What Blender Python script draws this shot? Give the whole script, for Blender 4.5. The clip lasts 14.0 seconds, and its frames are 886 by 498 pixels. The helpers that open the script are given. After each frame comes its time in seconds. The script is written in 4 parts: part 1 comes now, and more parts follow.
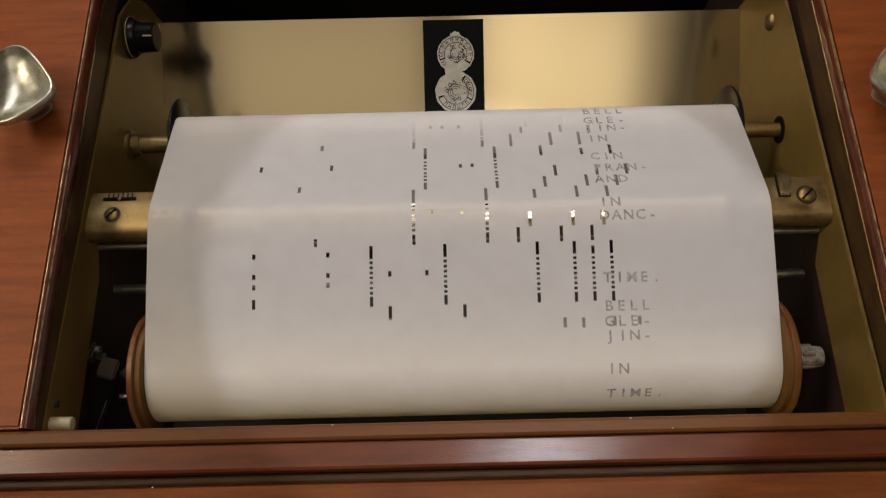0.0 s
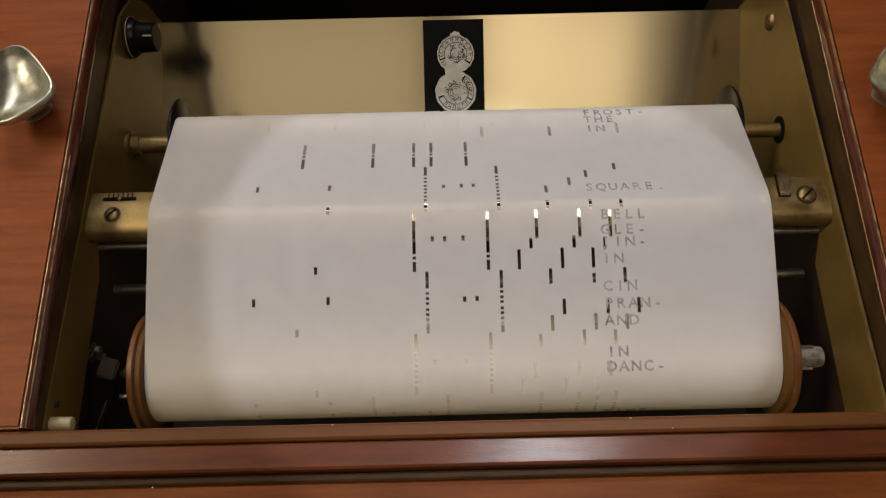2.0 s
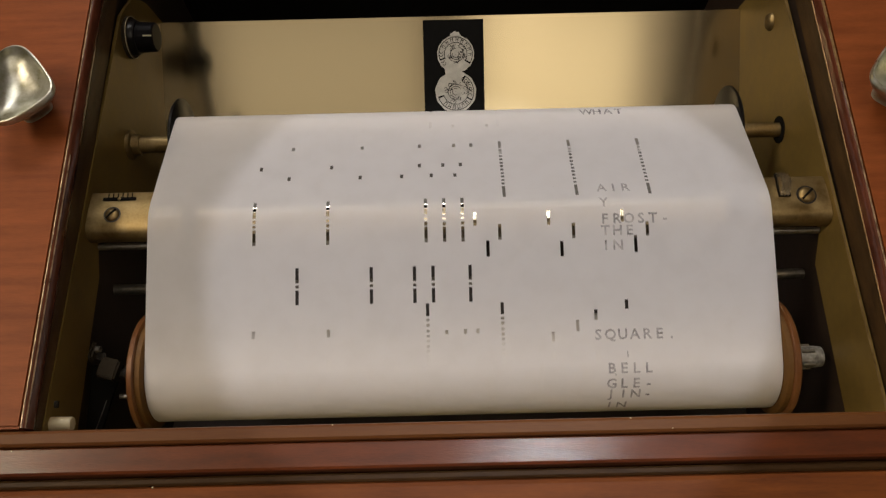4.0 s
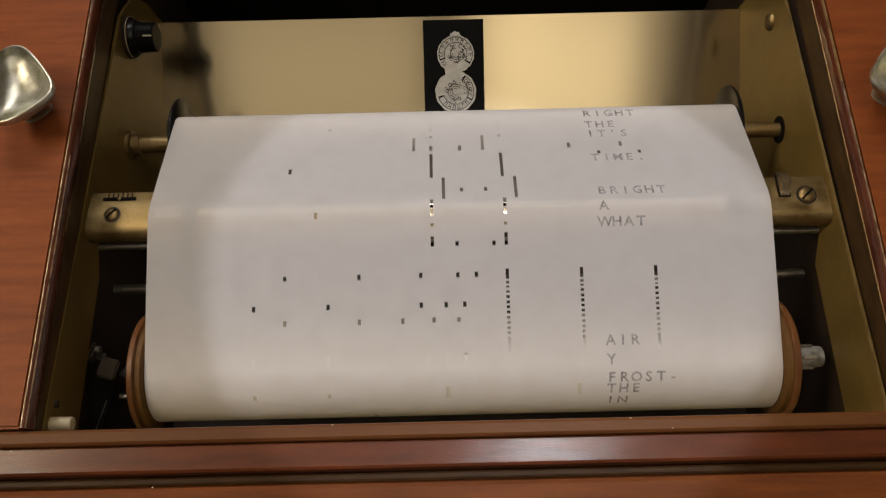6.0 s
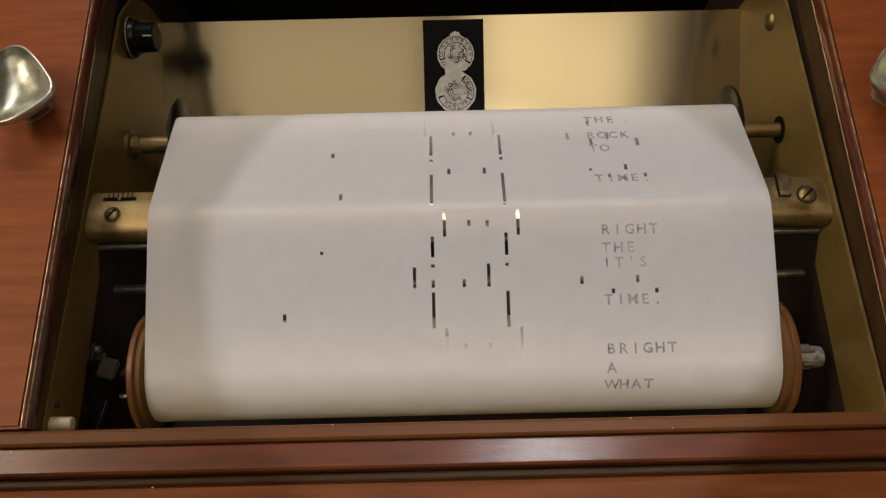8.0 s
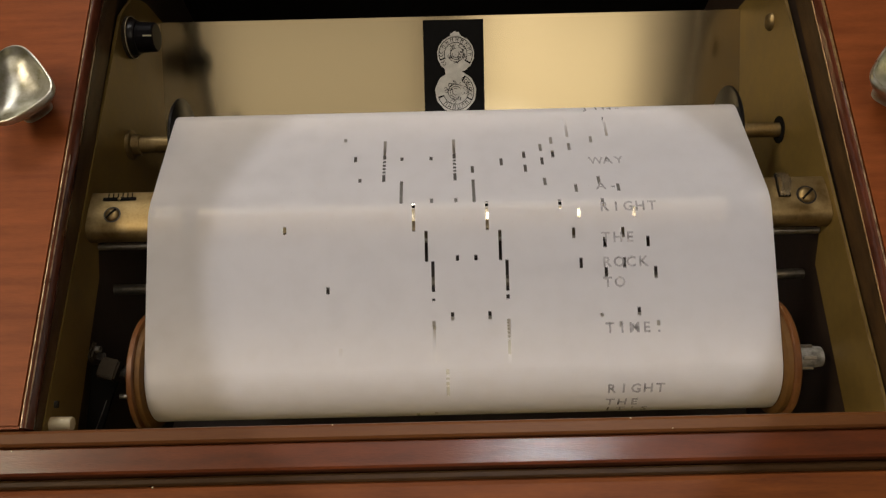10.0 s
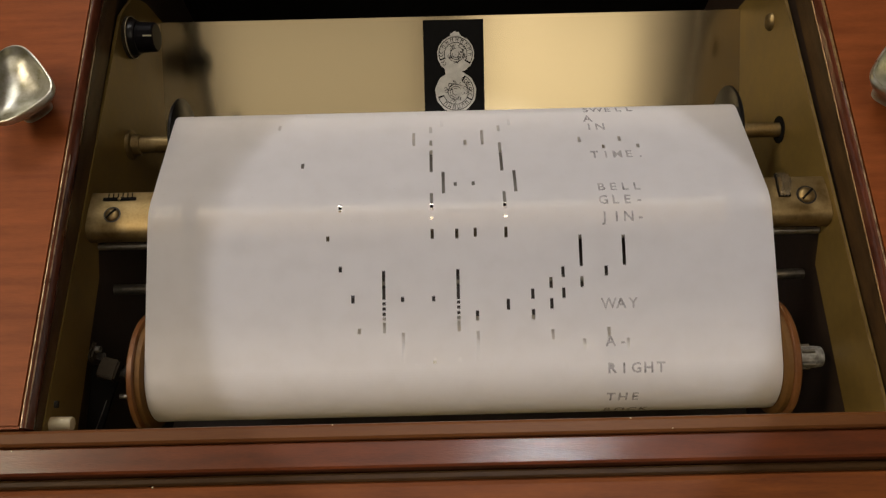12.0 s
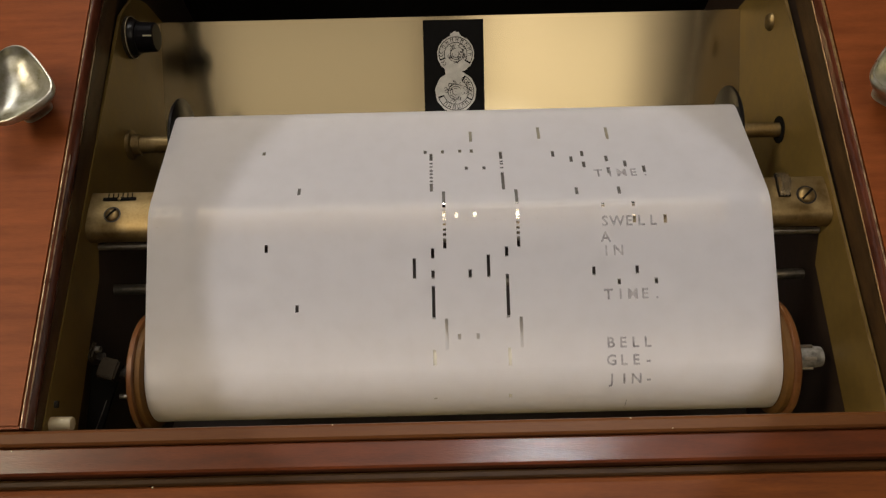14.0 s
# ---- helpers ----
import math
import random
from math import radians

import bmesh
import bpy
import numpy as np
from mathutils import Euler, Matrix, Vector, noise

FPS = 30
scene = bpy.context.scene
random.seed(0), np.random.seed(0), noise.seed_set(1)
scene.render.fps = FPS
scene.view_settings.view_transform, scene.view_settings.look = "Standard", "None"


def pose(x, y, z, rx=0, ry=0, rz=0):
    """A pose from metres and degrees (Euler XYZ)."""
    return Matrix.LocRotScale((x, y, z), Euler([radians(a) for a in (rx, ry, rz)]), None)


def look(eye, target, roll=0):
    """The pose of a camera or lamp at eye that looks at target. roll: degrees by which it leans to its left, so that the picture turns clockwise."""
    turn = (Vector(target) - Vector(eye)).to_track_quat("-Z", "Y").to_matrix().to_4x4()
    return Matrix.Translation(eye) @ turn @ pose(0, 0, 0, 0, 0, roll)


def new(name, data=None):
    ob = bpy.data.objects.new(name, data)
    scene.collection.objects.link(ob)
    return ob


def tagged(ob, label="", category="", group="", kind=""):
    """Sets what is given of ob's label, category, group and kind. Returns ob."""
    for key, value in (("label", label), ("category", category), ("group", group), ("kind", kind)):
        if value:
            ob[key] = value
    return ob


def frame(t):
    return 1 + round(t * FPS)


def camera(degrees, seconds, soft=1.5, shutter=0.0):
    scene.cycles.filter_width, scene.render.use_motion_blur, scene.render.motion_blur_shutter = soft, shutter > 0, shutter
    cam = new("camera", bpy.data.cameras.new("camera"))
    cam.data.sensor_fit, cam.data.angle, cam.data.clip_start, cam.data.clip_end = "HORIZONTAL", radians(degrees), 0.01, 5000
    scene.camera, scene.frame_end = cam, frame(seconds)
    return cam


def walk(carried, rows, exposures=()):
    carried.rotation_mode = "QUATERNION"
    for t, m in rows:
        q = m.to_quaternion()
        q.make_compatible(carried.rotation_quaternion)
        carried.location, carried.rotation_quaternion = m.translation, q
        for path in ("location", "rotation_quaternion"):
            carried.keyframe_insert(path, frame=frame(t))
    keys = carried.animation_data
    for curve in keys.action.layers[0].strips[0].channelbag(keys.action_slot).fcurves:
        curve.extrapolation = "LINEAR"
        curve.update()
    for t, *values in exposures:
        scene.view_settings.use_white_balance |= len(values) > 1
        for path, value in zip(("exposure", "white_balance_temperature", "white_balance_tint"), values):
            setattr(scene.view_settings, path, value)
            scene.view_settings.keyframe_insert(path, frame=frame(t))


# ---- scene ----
cam = camera(58.5, 14.0, soft=1.3, shutter=0.5)
EYE = (-0.008, -0.1495, 0.3311)
VIEW = look(EYE, (-0.008, -0.1495 + math.sin(radians(21.11)), 0.3311 - math.cos(radians(21.11))), roll=-1.35)
walk(cam, [(0.0, VIEW), (14.0, VIEW)])

# ---- light ----
world = bpy.data.worlds.new("room_light")
scene.world = world
world.use_nodes = True
world.node_tree.nodes["Background"].inputs[0].default_value = (1.0, 0.86, 0.7, 1)
world.node_tree.nodes["Background"].inputs[1].default_value = 0.03
scene.view_settings.exposure = 0.0


def lamp(name, kind, energy, size, at, to, color):
    data = bpy.data.lights.new(name, kind)
    data.energy, data.color = energy, color
    if kind == "AREA":
        data.shape, data.size, data.size_y = "RECTANGLE", size[0], size[1]
    else:
        data.shadow_soft_size = size
    ob = new(name, data)
    ob.matrix_world = look(at, to)
    return ob


LAMP_A = (0.195, 0.055, 1.42)
LAMP_B = (0.287, -0.455, 1.42)
# C and D: unseen panels added only to brighten the box and plate
FILL_C = (-0.25, 1.02, 1.42)
FILL_D = (-0.30, -0.455, 1.42)
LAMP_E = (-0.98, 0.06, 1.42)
beam = lamp("downlight_beam", "SPOT", 24.0, 0.0060, (LAMP_A[0], LAMP_A[1], LAMP_A[2] - 0.02), (0.017, -0.025, 0.0), (0.96, 0.955, 1.0))
beam.data.spot_size, beam.data.spot_blend = radians(10.6), 0.08
lamp("panel_glow", "AREA", 1.5, (0.40, 0.50), (LAMP_B[0], LAMP_B[1], LAMP_B[2] - 0.03), (LAMP_B[0], LAMP_B[1], 0), (1.0, 0.88, 0.67))
lamp("dim_fill_glow", "AREA", 0.32, (0.50, 0.50), (FILL_D[0], FILL_D[1], FILL_D[2] - 0.03), (FILL_D[0], FILL_D[1], 0), (1.0, 0.92, 0.70))
lamp("wide_fill_glow", "AREA", 15.5, (0.55, 0.55), (FILL_C[0], FILL_C[1], FILL_C[2] - 0.03), (FILL_C[0] + 0.10, FILL_C[1] - 0.45, 0), (0.98, 0.95, 0.92))
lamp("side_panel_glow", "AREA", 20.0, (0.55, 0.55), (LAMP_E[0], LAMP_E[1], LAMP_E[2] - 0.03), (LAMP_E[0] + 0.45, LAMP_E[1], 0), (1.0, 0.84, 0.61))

# ---- materials ----


def material(name, color, rough=0.5, metal=0.0, vary=0.15, scale=60.0, bump=0.0, stretch=(1, 1, 1), second=None, coat=0.0, fine=None, spec=0.5, rough_vary=0.0, coat_rough=0.08, brushed=0.0):
    mat = bpy.data.materials.new(name)
    mat.use_nodes = True
    nt = mat.node_tree
    b = nt.nodes["Principled BSDF"]
    if brushed:
        grain = nt.nodes.new("ShaderNodeCombineXYZ")
        grain.inputs[0].default_value = 1.0
        nt.links.new(grain.outputs[0], b.inputs["Tangent"])
        b.inputs["Anisotropic"].default_value = brushed
        b.inputs["Anisotropic Rotation"].default_value = 0.25
    b.inputs["Roughness"].default_value = rough
    b.inputs["Metallic"].default_value = metal
    b.inputs["Coat Weight"].default_value = coat
    b.inputs["Coat Roughness"].default_value = coat_rough
    b.inputs["Specular IOR Level"].default_value = spec
    tc = nt.nodes.new("ShaderNodeTexCoord")
    mp = nt.nodes.new("ShaderNodeMapping")
    mp.inputs["Scale"].default_value = stretch
    nt.links.new(tc.outputs["Object"], mp.inputs["Vector"])
    n1 = nt.nodes.new("ShaderNodeTexNoise")
    n1.inputs["Scale"].default_value, n1.inputs["Detail"].default_value = scale, 6
    n2 = nt.nodes.new("ShaderNodeTexNoise")
    n2.inputs["Scale"].default_value, n2.inputs["Detail"].default_value = fine or scale * 7, 4
    nt.links.new(mp.outputs["Vector"], n1.inputs["Vector"])
    nt.links.new(mp.outputs["Vector"], n2.inputs["Vector"])
    mixn = nt.nodes.new("ShaderNodeMath")
    mixn.operation = "MULTIPLY_ADD"
    nt.links.new(n2.outputs["Fac"], mixn.inputs[0])
    mixn.inputs[1].default_value = 0.4
    nt.links.new(n1.outputs["Fac"], mixn.inputs[2])
    ramp = nt.nodes.new("ShaderNodeValToRGB")
    ramp.color_ramp.elements[0].position, ramp.color_ramp.elements[1].position = 0.45, 0.95
    dark = second or tuple(c * (1 - vary * 2) for c in color)
    ramp.color_ramp.elements[0].color = (*dark, 1)
    ramp.color_ramp.elements[1].color = (*color, 1)
    nt.links.new(mixn.outputs[0], ramp.inputs["Fac"])
    nt.links.new(ramp.outputs["Color"], b.inputs["Base Color"])
    if rough_vary:
        mr = nt.nodes.new("ShaderNodeMapRange")
        mr.inputs["From Min"].default_value, mr.inputs["From Max"].default_value = 0.4, 1.0
        mr.inputs["To Min"].default_value, mr.inputs["To Max"].default_value = rough - rough_vary, rough + rough_vary
        nt.links.new(mixn.outputs[0], mr.inputs["Value"])
        nt.links.new(mr.outputs["Result"], b.inputs["Roughness"])
    if bump:
        bp = nt.nodes.new("ShaderNodeBump")
        bp.inputs["Strength"].default_value, bp.inputs["Distance"].default_value = bump, 0.0006
        nt.links.new(mixn.outputs[0], bp.inputs["Height"])
        nt.links.new(bp.outputs["Normal"], b.inputs["Normal"])
        nt.links.new(bp.outputs["Normal"], b.inputs["Coat Normal"])
    return mat


WOOD = material("mahogany", (0.25, 0.069, 0.019), 0.5, 0, scale=26, stretch=(1, 9, 9), second=(0.160, 0.042, 0.012), coat=0.02, coat_rough=0.3, spec=0.16, bump=0.08, fine=300)
WOOD_FRONT = material("brown_mahogany", (0.19, 0.058, 0.015), 0.5, 0, scale=24, stretch=(1, 9, 9), second=(0.10, 0.030, 0.010), spec=0.12, bump=0.12, fine=280)
WOOD_RAIL = material("mahogany_rail", (0.135, 0.034, 0.010), 0.42, 0, scale=22, stretch=(1.4, 9, 9), second=(0.07, 0.019, 0.007), coat=0.27, coat_rough=0.12, spec=0.2, bump=0.26, fine=240)
WOOD_EDGE = material("dark_lacquer_edge", (0.11, 0.062, 0.025), 0.5, 0, scale=40, stretch=(3, 1, 3), second=(0.045, 0.024, 0.011), coat=0.0, spec=0.15, bump=0.05)
GROOVE = material("rubbed_groove", (0.075, 0.040, 0.016), 0.45, 0, scale=60, stretch=(1, 6, 6), second=(0.035, 0.017, 0.008), spec=0.15, bump=0.1)
GOLD_ARRIS = material("gilded_arris", (0.50, 0.33, 0.15), 0.38, 0.5, scale=160, second=(0.20, 0.10, 0.04), bump=0.6, fine=1100, spec=0.5)
# rubbed gold of the arris; also colours the bead's painted glint
WORN_GLINT = material("worn_gold_glint", (0.62, 0.44, 0.27), 0.2, 0.3, scale=220, second=(0.08, 0.030, 0.016), bump=1.0, fine=1400, spec=0.6)
BEAD = material("lacquered_bead", (0.125, 0.036, 0.018), 0.22, 0, scale=120, stretch=(1, 0.4, 1), second=(0.05, 0.017, 0.009), coat=0.1, bump=0.5, fine=700, spec=0.3)
BRONZE = material("bronze_paint", (0.285, 0.190, 0.052), 0.42, 0.36, scale=30, second=(0.17, 0.11, 0.030), bump=0.05, rough_vary=0.08)
# gold on the hidden front board, added to bounce yellow onto the paper
BOUNCE_GOLD = material("gold_bounce", (0.55, 0.42, 0.16), 0.5, 0.0, scale=30, second=(0.42, 0.31, 0.11), bump=0.05)
BRASS_PANEL = material("brushed_brass", (0.295, 0.247, 0.156), 0.19, 1.0, scale=10, stretch=(1, 60, 60), second=(0.275, 0.229, 0.142), bump=0.003, rough_vary=0.01, brushed=0.8)
BRASS = material("tarnished_brass", (0.36, 0.265, 0.125), 0.44, 0.85, scale=120, second=(0.19, 0.125, 0.045), bump=0.15, rough_vary=0.14)
# paler than the bar, for the bright line where paper meets brass
CREST_BRASS = material("bright_contact_crest", (0.95, 0.93, 0.89), 0.22, 1.0, scale=150, second=(0.88, 0.84, 0.76), bump=0.02)
BAR_BRASS = material("tracker_brass", (0.40, 0.34, 0.24), 0.27, 0.85, scale=150, second=(0.40, 0.33, 0.22), bump=0.03)
# brass darkened for the dim space under the paper
SHADED_BRASS = material("shaded_brass", (0.12, 0.11, 0.10), 0.55, 0.2, scale=60, second=(0.09, 0.083, 0.075))
STEEL = material("dull_steel", (0.36, 0.34, 0.30), 0.38, 0.9, scale=150, second=(0.16, 0.15, 0.13), bump=0.15, rough_vary=0.12)
DARK_STEEL = material("dark_steel", (0.032, 0.026, 0.020), 0.5, 0.4, scale=120, second=(0.03, 0.026, 0.022), bump=0.1)
BLACK = material("black_plastic", (0.008, 0.007, 0.007), 0.3, 0, spec=0.18, scale=100, bump=0.02)
KNOB_BLACK = material("worn_bakelite", (0.008, 0.007, 0.008), 0.4, 0, spec=0.06, scale=100, bump=0.02)
# matt black; also paints shade in ports, slots, bore and the box back
BLACK_MATT = material("matt_black_and_shade", (0.007, 0.006, 0.005), 0.9, 0, spec=0.1, scale=100, bump=0.1)
DARK_BRONZE = material("dark_bronze", (0.055, 0.042, 0.026), 0.6, 0.0, scale=120, second=(0.018, 0.013, 0.008), bump=0.2, spec=0.12)
DARK_WOOD = material("stained_box_wood", (0.035, 0.020, 0.012), 0.6, 0, scale=40, stretch=(1, 6, 6), bump=0.1)
COPPER_WOOD = material("varnished_flange", (0.21, 0.085, 0.028), 0.3, 0.2, scale=60, second=(0.11, 0.042, 0.014), coat=0.4, bump=0.05)
AMBER = material("dark_amber", (0.15, 0.075, 0.022), 0.5, 0.0, scale=50, second=(0.09, 0.043, 0.012), spec=0.2)
SILVER = material("cast_silver", (0.60, 0.60, 0.56), 0.36, 0.85, scale=170, second=(0.34, 0.33, 0.22), bump=0.3, rough_vary=0.12, fine=900)
AXLE = material("painted_axle", (0.42, 0.41, 0.37), 0.55, 0.1, scale=260, second=(0.07, 0.06, 0.05), bump=0.5, fine=700)
CREAM = material("cream_plastic", (0.66, 0.58, 0.38), 0.4, 0, scale=120, second=(0.5, 0.42, 0.26))
LABEL_BLACK = material("label_black", (0.005, 0.005, 0.005), 0.8, 0, spec=0.08, scale=200, bump=0.02)
BADGE_GREY = material("badge_grey", (0.50, 0.49, 0.46), 0.6, 0.0, scale=260, second=(0.33, 0.325, 0.31), bump=0.05)
WALLPAINT = material("room_paint", (0.46, 0.42, 0.37), 0.8, 0, scale=3, second=(0.40, 0.36, 0.32), bump=0.02)
CEILING = material("ceiling_paint", (0.66, 0.63, 0.58), 0.9, 0, scale=4, second=(0.6, 0.57, 0.52), bump=0.05)
CARPET = material("carpet", (0.10, 0.075, 0.055), 0.95, 0, scale=80, bump=0.4)


def glow(name, color, strength):
    mat = bpy.data.materials.new(name)
    mat.use_nodes = True
    b = mat.node_tree.nodes["Principled BSDF"]
    b.inputs["Base Color"].default_value = (*color, 1)
    b.inputs["Emission Color"].default_value = (*color, 1)
    b.inputs["Emission Strength"].default_value = strength
    return mat


GLOW_A = glow("downlight_lens", (1.0, 0.86, 0.70), 30.0)
GLOW_B = glow("panel_diffuser", (1.0, 0.86, 0.70), 1.0)


def paper_material(name, color, through_share, mottled, patch=70):
    """Thin paper: light falls on it and shines through it. The UV map runs in metres along the roll."""
    mat = bpy.data.materials.new(name)
    mat.use_nodes = True
    nt = mat.node_tree
    nt.nodes.clear()
    out = nt.nodes.new("ShaderNodeOutputMaterial")
    dif, tra, mix = nt.nodes.new("ShaderNodeBsdfDiffuse"), nt.nodes.new("ShaderNodeBsdfTranslucent"), nt.nodes.new("ShaderNodeMixShader")
    uv = nt.nodes.new("ShaderNodeUVMap")
    n1, n2 = nt.nodes.new("ShaderNodeTexNoise"), nt.nodes.new("ShaderNodeTexNoise")
    n1.inputs["Scale"].default_value, n1.inputs["Detail"].default_value = patch, 3
    n2.inputs["Scale"].default_value, n2.inputs["Detail"].default_value = 900, 3
    ramp = nt.nodes.new("ShaderNodeValToRGB")
    ramp.color_ramp.elements[0].position, ramp.color_ramp.elements[1].position = 0.3, 0.62
    ramp.color_ramp.elements[0].color = (*[c * (1 - mottled) for c in color], 1)
    ramp.color_ramp.elements[1].color = (*color, 1)
    add = nt.nodes.new("ShaderNodeMath")
    add.operation = "MULTIPLY_ADD"
    add.inputs[1].default_value = 0.12
    nt.links.new(uv.outputs["UV"], n1.inputs["Vector"])
    nt.links.new(uv.outputs["UV"], n2.inputs["Vector"])
    nt.links.new(n2.outputs["Fac"], add.inputs[0])
    nt.links.new(n1.outputs["Fac"], add.inputs[2])
    nt.links.new(add.outputs[0], ramp.inputs["Fac"])
    nt.links.new(ramp.outputs["Color"], dif.inputs["Color"])
    # light that soaks through comes out creamier
    cream = nt.nodes.new("ShaderNodeMix")
    cream.data_type, cream.blend_type = "RGBA", "MULTIPLY"
    cream.inputs["Factor"].default_value = 1.0
    cream.inputs["B"].default_value = (1.0, 0.975, 0.84, 1)
    nt.links.new(ramp.outputs["Color"], cream.inputs["A"])
    nt.links.new(cream.outputs["Result"], tra.inputs["Color"])
    share = nt.nodes.new("ShaderNodeMapRange")
    share.inputs["From Min"].default_value, share.inputs["From Max"].default_value = 0.3, 0.7
    share.inputs["To Min"].default_value, share.inputs["To Max"].default_value = through_share * 1.07, through_share * 0.955
    nt.links.new(n1.outputs["Fac"], share.inputs["Value"])
    nt.links.new(share.outputs["Result"], mix.inputs[0])
    nt.links.new(dif.outputs[0], mix.inputs[1])
    nt.links.new(tra.outputs[0], mix.inputs[2])
    nt.links.new(mix.outputs[0], out.inputs["Surface"])
    return mat


PAPER = paper_material("roll_paper", (0.85, 0.84, 0.89), 0.55, 0.025, 115)
INK = paper_material("faded_ink", (0.42, 0.40, 0.41), 0.2, 0.85, 330)
PAPER_ROLL = material("wound_paper", (0.50, 0.475, 0.40), 0.95, 0, scale=150, second=(0.46, 0.435, 0.37), spec=0.1)

# ---- mesh helpers ----


def link(name, bm, mat, parent=None, label="", smooth=False):
    me = bpy.data.meshes.new(name)
    bmesh.ops.recalc_face_normals(bm, faces=bm.faces)
    for f in bm.faces:
        f.smooth = smooth
    bm.to_mesh(me)
    bm.free()
    me.materials.append(mat)
    ob = new(name, me)
    if smooth:
        me.set_sharp_from_angle(angle=radians(40))
    if parent:
        ob.parent = parent
    if label:
        ob["label"] = label
    return ob


def part(name, bm, mat, parent, label="", smooth=False):
    return link(name, bm, mat, parent, label, smooth)


def thing(name, at, label, category, group=""):
    e = new(name)
    e.empty_display_size = 0.01
    e.location = at
    return tagged(e, label, category, group)


def box(x0, x1, y0, y1, z0, z1, bevel=0.0, seg=2):
    bm = bmesh.new()
    bmesh.ops.create_cube(bm, size=1)
    bmesh.ops.scale(bm, vec=(x1 - x0, y1 - y0, z1 - z0), verts=bm.verts)
    bmesh.ops.translate(bm, vec=((x0 + x1) / 2, (y0 + y1) / 2, (z0 + z1) / 2), verts=bm.verts)
    if bevel:
        bmesh.ops.bevel(bm, geom=bm.edges[:], offset=bevel, segments=seg, affect="EDGES")
    return bm


def lathe(profile, seg=48, axis="x", at=(0, 0, 0)):
    """A turned body: (distance along the axis, radius) pairs."""
    bm = bmesh.new()
    rings = []
    for d, r in profile:
        ring = []
        for i in range(seg):
            a = 2 * math.pi * i / seg
            c, s = r * math.cos(a), r * math.sin(a)
            co = {"x": (d, c, s), "y": (c, d, s), "z": (c, s, d)}[axis]
            ring.append(bm.verts.new(Vector(co) + Vector(at)))
        rings.append(ring)
    for a, b in zip(rings, rings[1:]):
        for i in range(seg):
            bm.faces.new((a[i], a[(i + 1) % seg], b[(i + 1) % seg], b[i]))
    for ring in (rings[0], rings[-1]):
        if (ring[0].co - ring[seg // 2].co).length > 1e-5:
            bm.faces.new(ring)
    return bm


def extrude_x(profile, x0, x1, cuts=1):
    """A moulding along x from a closed (y, z) outline."""
    bm = bmesh.new()
    rows = []
    for k in range(cuts + 1):
        x = x0 + (x1 - x0) * k / cuts
        rows.append([bm.verts.new((x, y, z)) for y, z in profile])
    n = len(profile)
    for a, b in zip(rows, rows[1:]):
        for i in range(n):
            bm.faces.new((a[i], a[(i + 1) % n], b[(i + 1) % n], b[i]))
    bm.faces.new(rows[0])
    bm.faces.new(rows[-1])
    return bm


def extrude_y(profile, y0, y1):
    bm = bmesh.new()
    rows = [[bm.verts.new((x, y, z)) for x, z in profile] for y in (y0, y1)]
    n = len(profile)
    for i in range(n):
        bm.faces.new((rows[0][i], rows[0][(i + 1) % n], rows[1][(i + 1) % n], rows[1][i]))
    bm.faces.new(rows[0])
    bm.faces.new(rows[1])
    return bm


def add_bm(bm, other):
    me = bpy.data.meshes.new("join")
    other.to_mesh(me)
    other.free()
    bm.from_mesh(me)
    bpy.data.meshes.remove(me)
    return bm


def moved(bm, m):
    bmesh.ops.transform(bm, matrix=m, verts=bm.verts)
    return bm


# ---- the room that closes the place ----
FLOOR_Z, CEIL_Z = -1.02, 1.42


def build_room():
    tagged(link("floor", box(-2.5, 2.5, -2.6, 1.4, FLOOR_Z - 0.1, FLOOR_Z), CARPET), "plain brown carpeted room floor", "floor", kind="structure")
    tagged(link("ceiling", box(-2.5, 2.5, -2.6, 1.4, CEIL_Z, CEIL_Z + 0.1), CEILING), "plain off-white painted ceiling", "ceiling", kind="structure")
    for name, b in (("wall_west", (-2.6, -2.5, -2.6, 1.4)), ("wall_east", (2.5, 2.6, -2.6, 1.4)), ("wall_north", (-2.6, 2.6, 1.4, 1.5)), ("wall_south", (-2.6, 2.6, -2.7, -2.6))):
        tagged(link(name, box(*b, FLOOR_Z, CEIL_Z), WALLPAINT), "plain warm beige painted room wall", "wall", kind="structure")
    build_downlight(LAMP_A)
    # panels C and D are added fill; B and E are placed from reflections
    for spot in (LAMP_B, FILL_C, FILL_D, LAMP_E):
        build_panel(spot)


def build_panel(spot):
    p = thing("ceiling_panel_light", (spot[0], spot[1], CEIL_Z), "square warm ceiling panel light out of view, switched on", "ceiling light", "ceiling panels")
    fr = bmesh.new()
    for b in ((-0.32, 0.32, -0.32, -0.29), (-0.32, 0.32, 0.29, 0.32), (-0.32, -0.29, -0.29, 0.29), (0.29, 0.32, -0.29, 0.29)):
        add_bm(fr, box(*b, -0.025, -0.001, 0.002))
    part("frame", fr, CEILING, p)
    part("diffuser", box(-0.288, 0.288, -0.288, 0.288, -0.012, -0.004), GLOW_B, p, "glowing frosted diffuser")


def build_downlight(spot):
    d = thing("ceiling_downlight", (spot[0], spot[1], CEIL_Z), "round warm ceiling downlight, switched on", "ceiling light")
    part("trim_ring", lathe([(-0.001, 0.075), (-0.012, 0.072), (-0.012, 0.056), (-0.001, 0.055)], 40, "z"), CEILING, d, smooth=True)
    part("lens", lathe([(-0.004, 0.054), (-0.006, 0.03), (-0.0065, 0.001)], 40, "z"), GLOW_A, d, "glowing warm lens")


# ---- the case round the spool box ----
TOP = 0.019


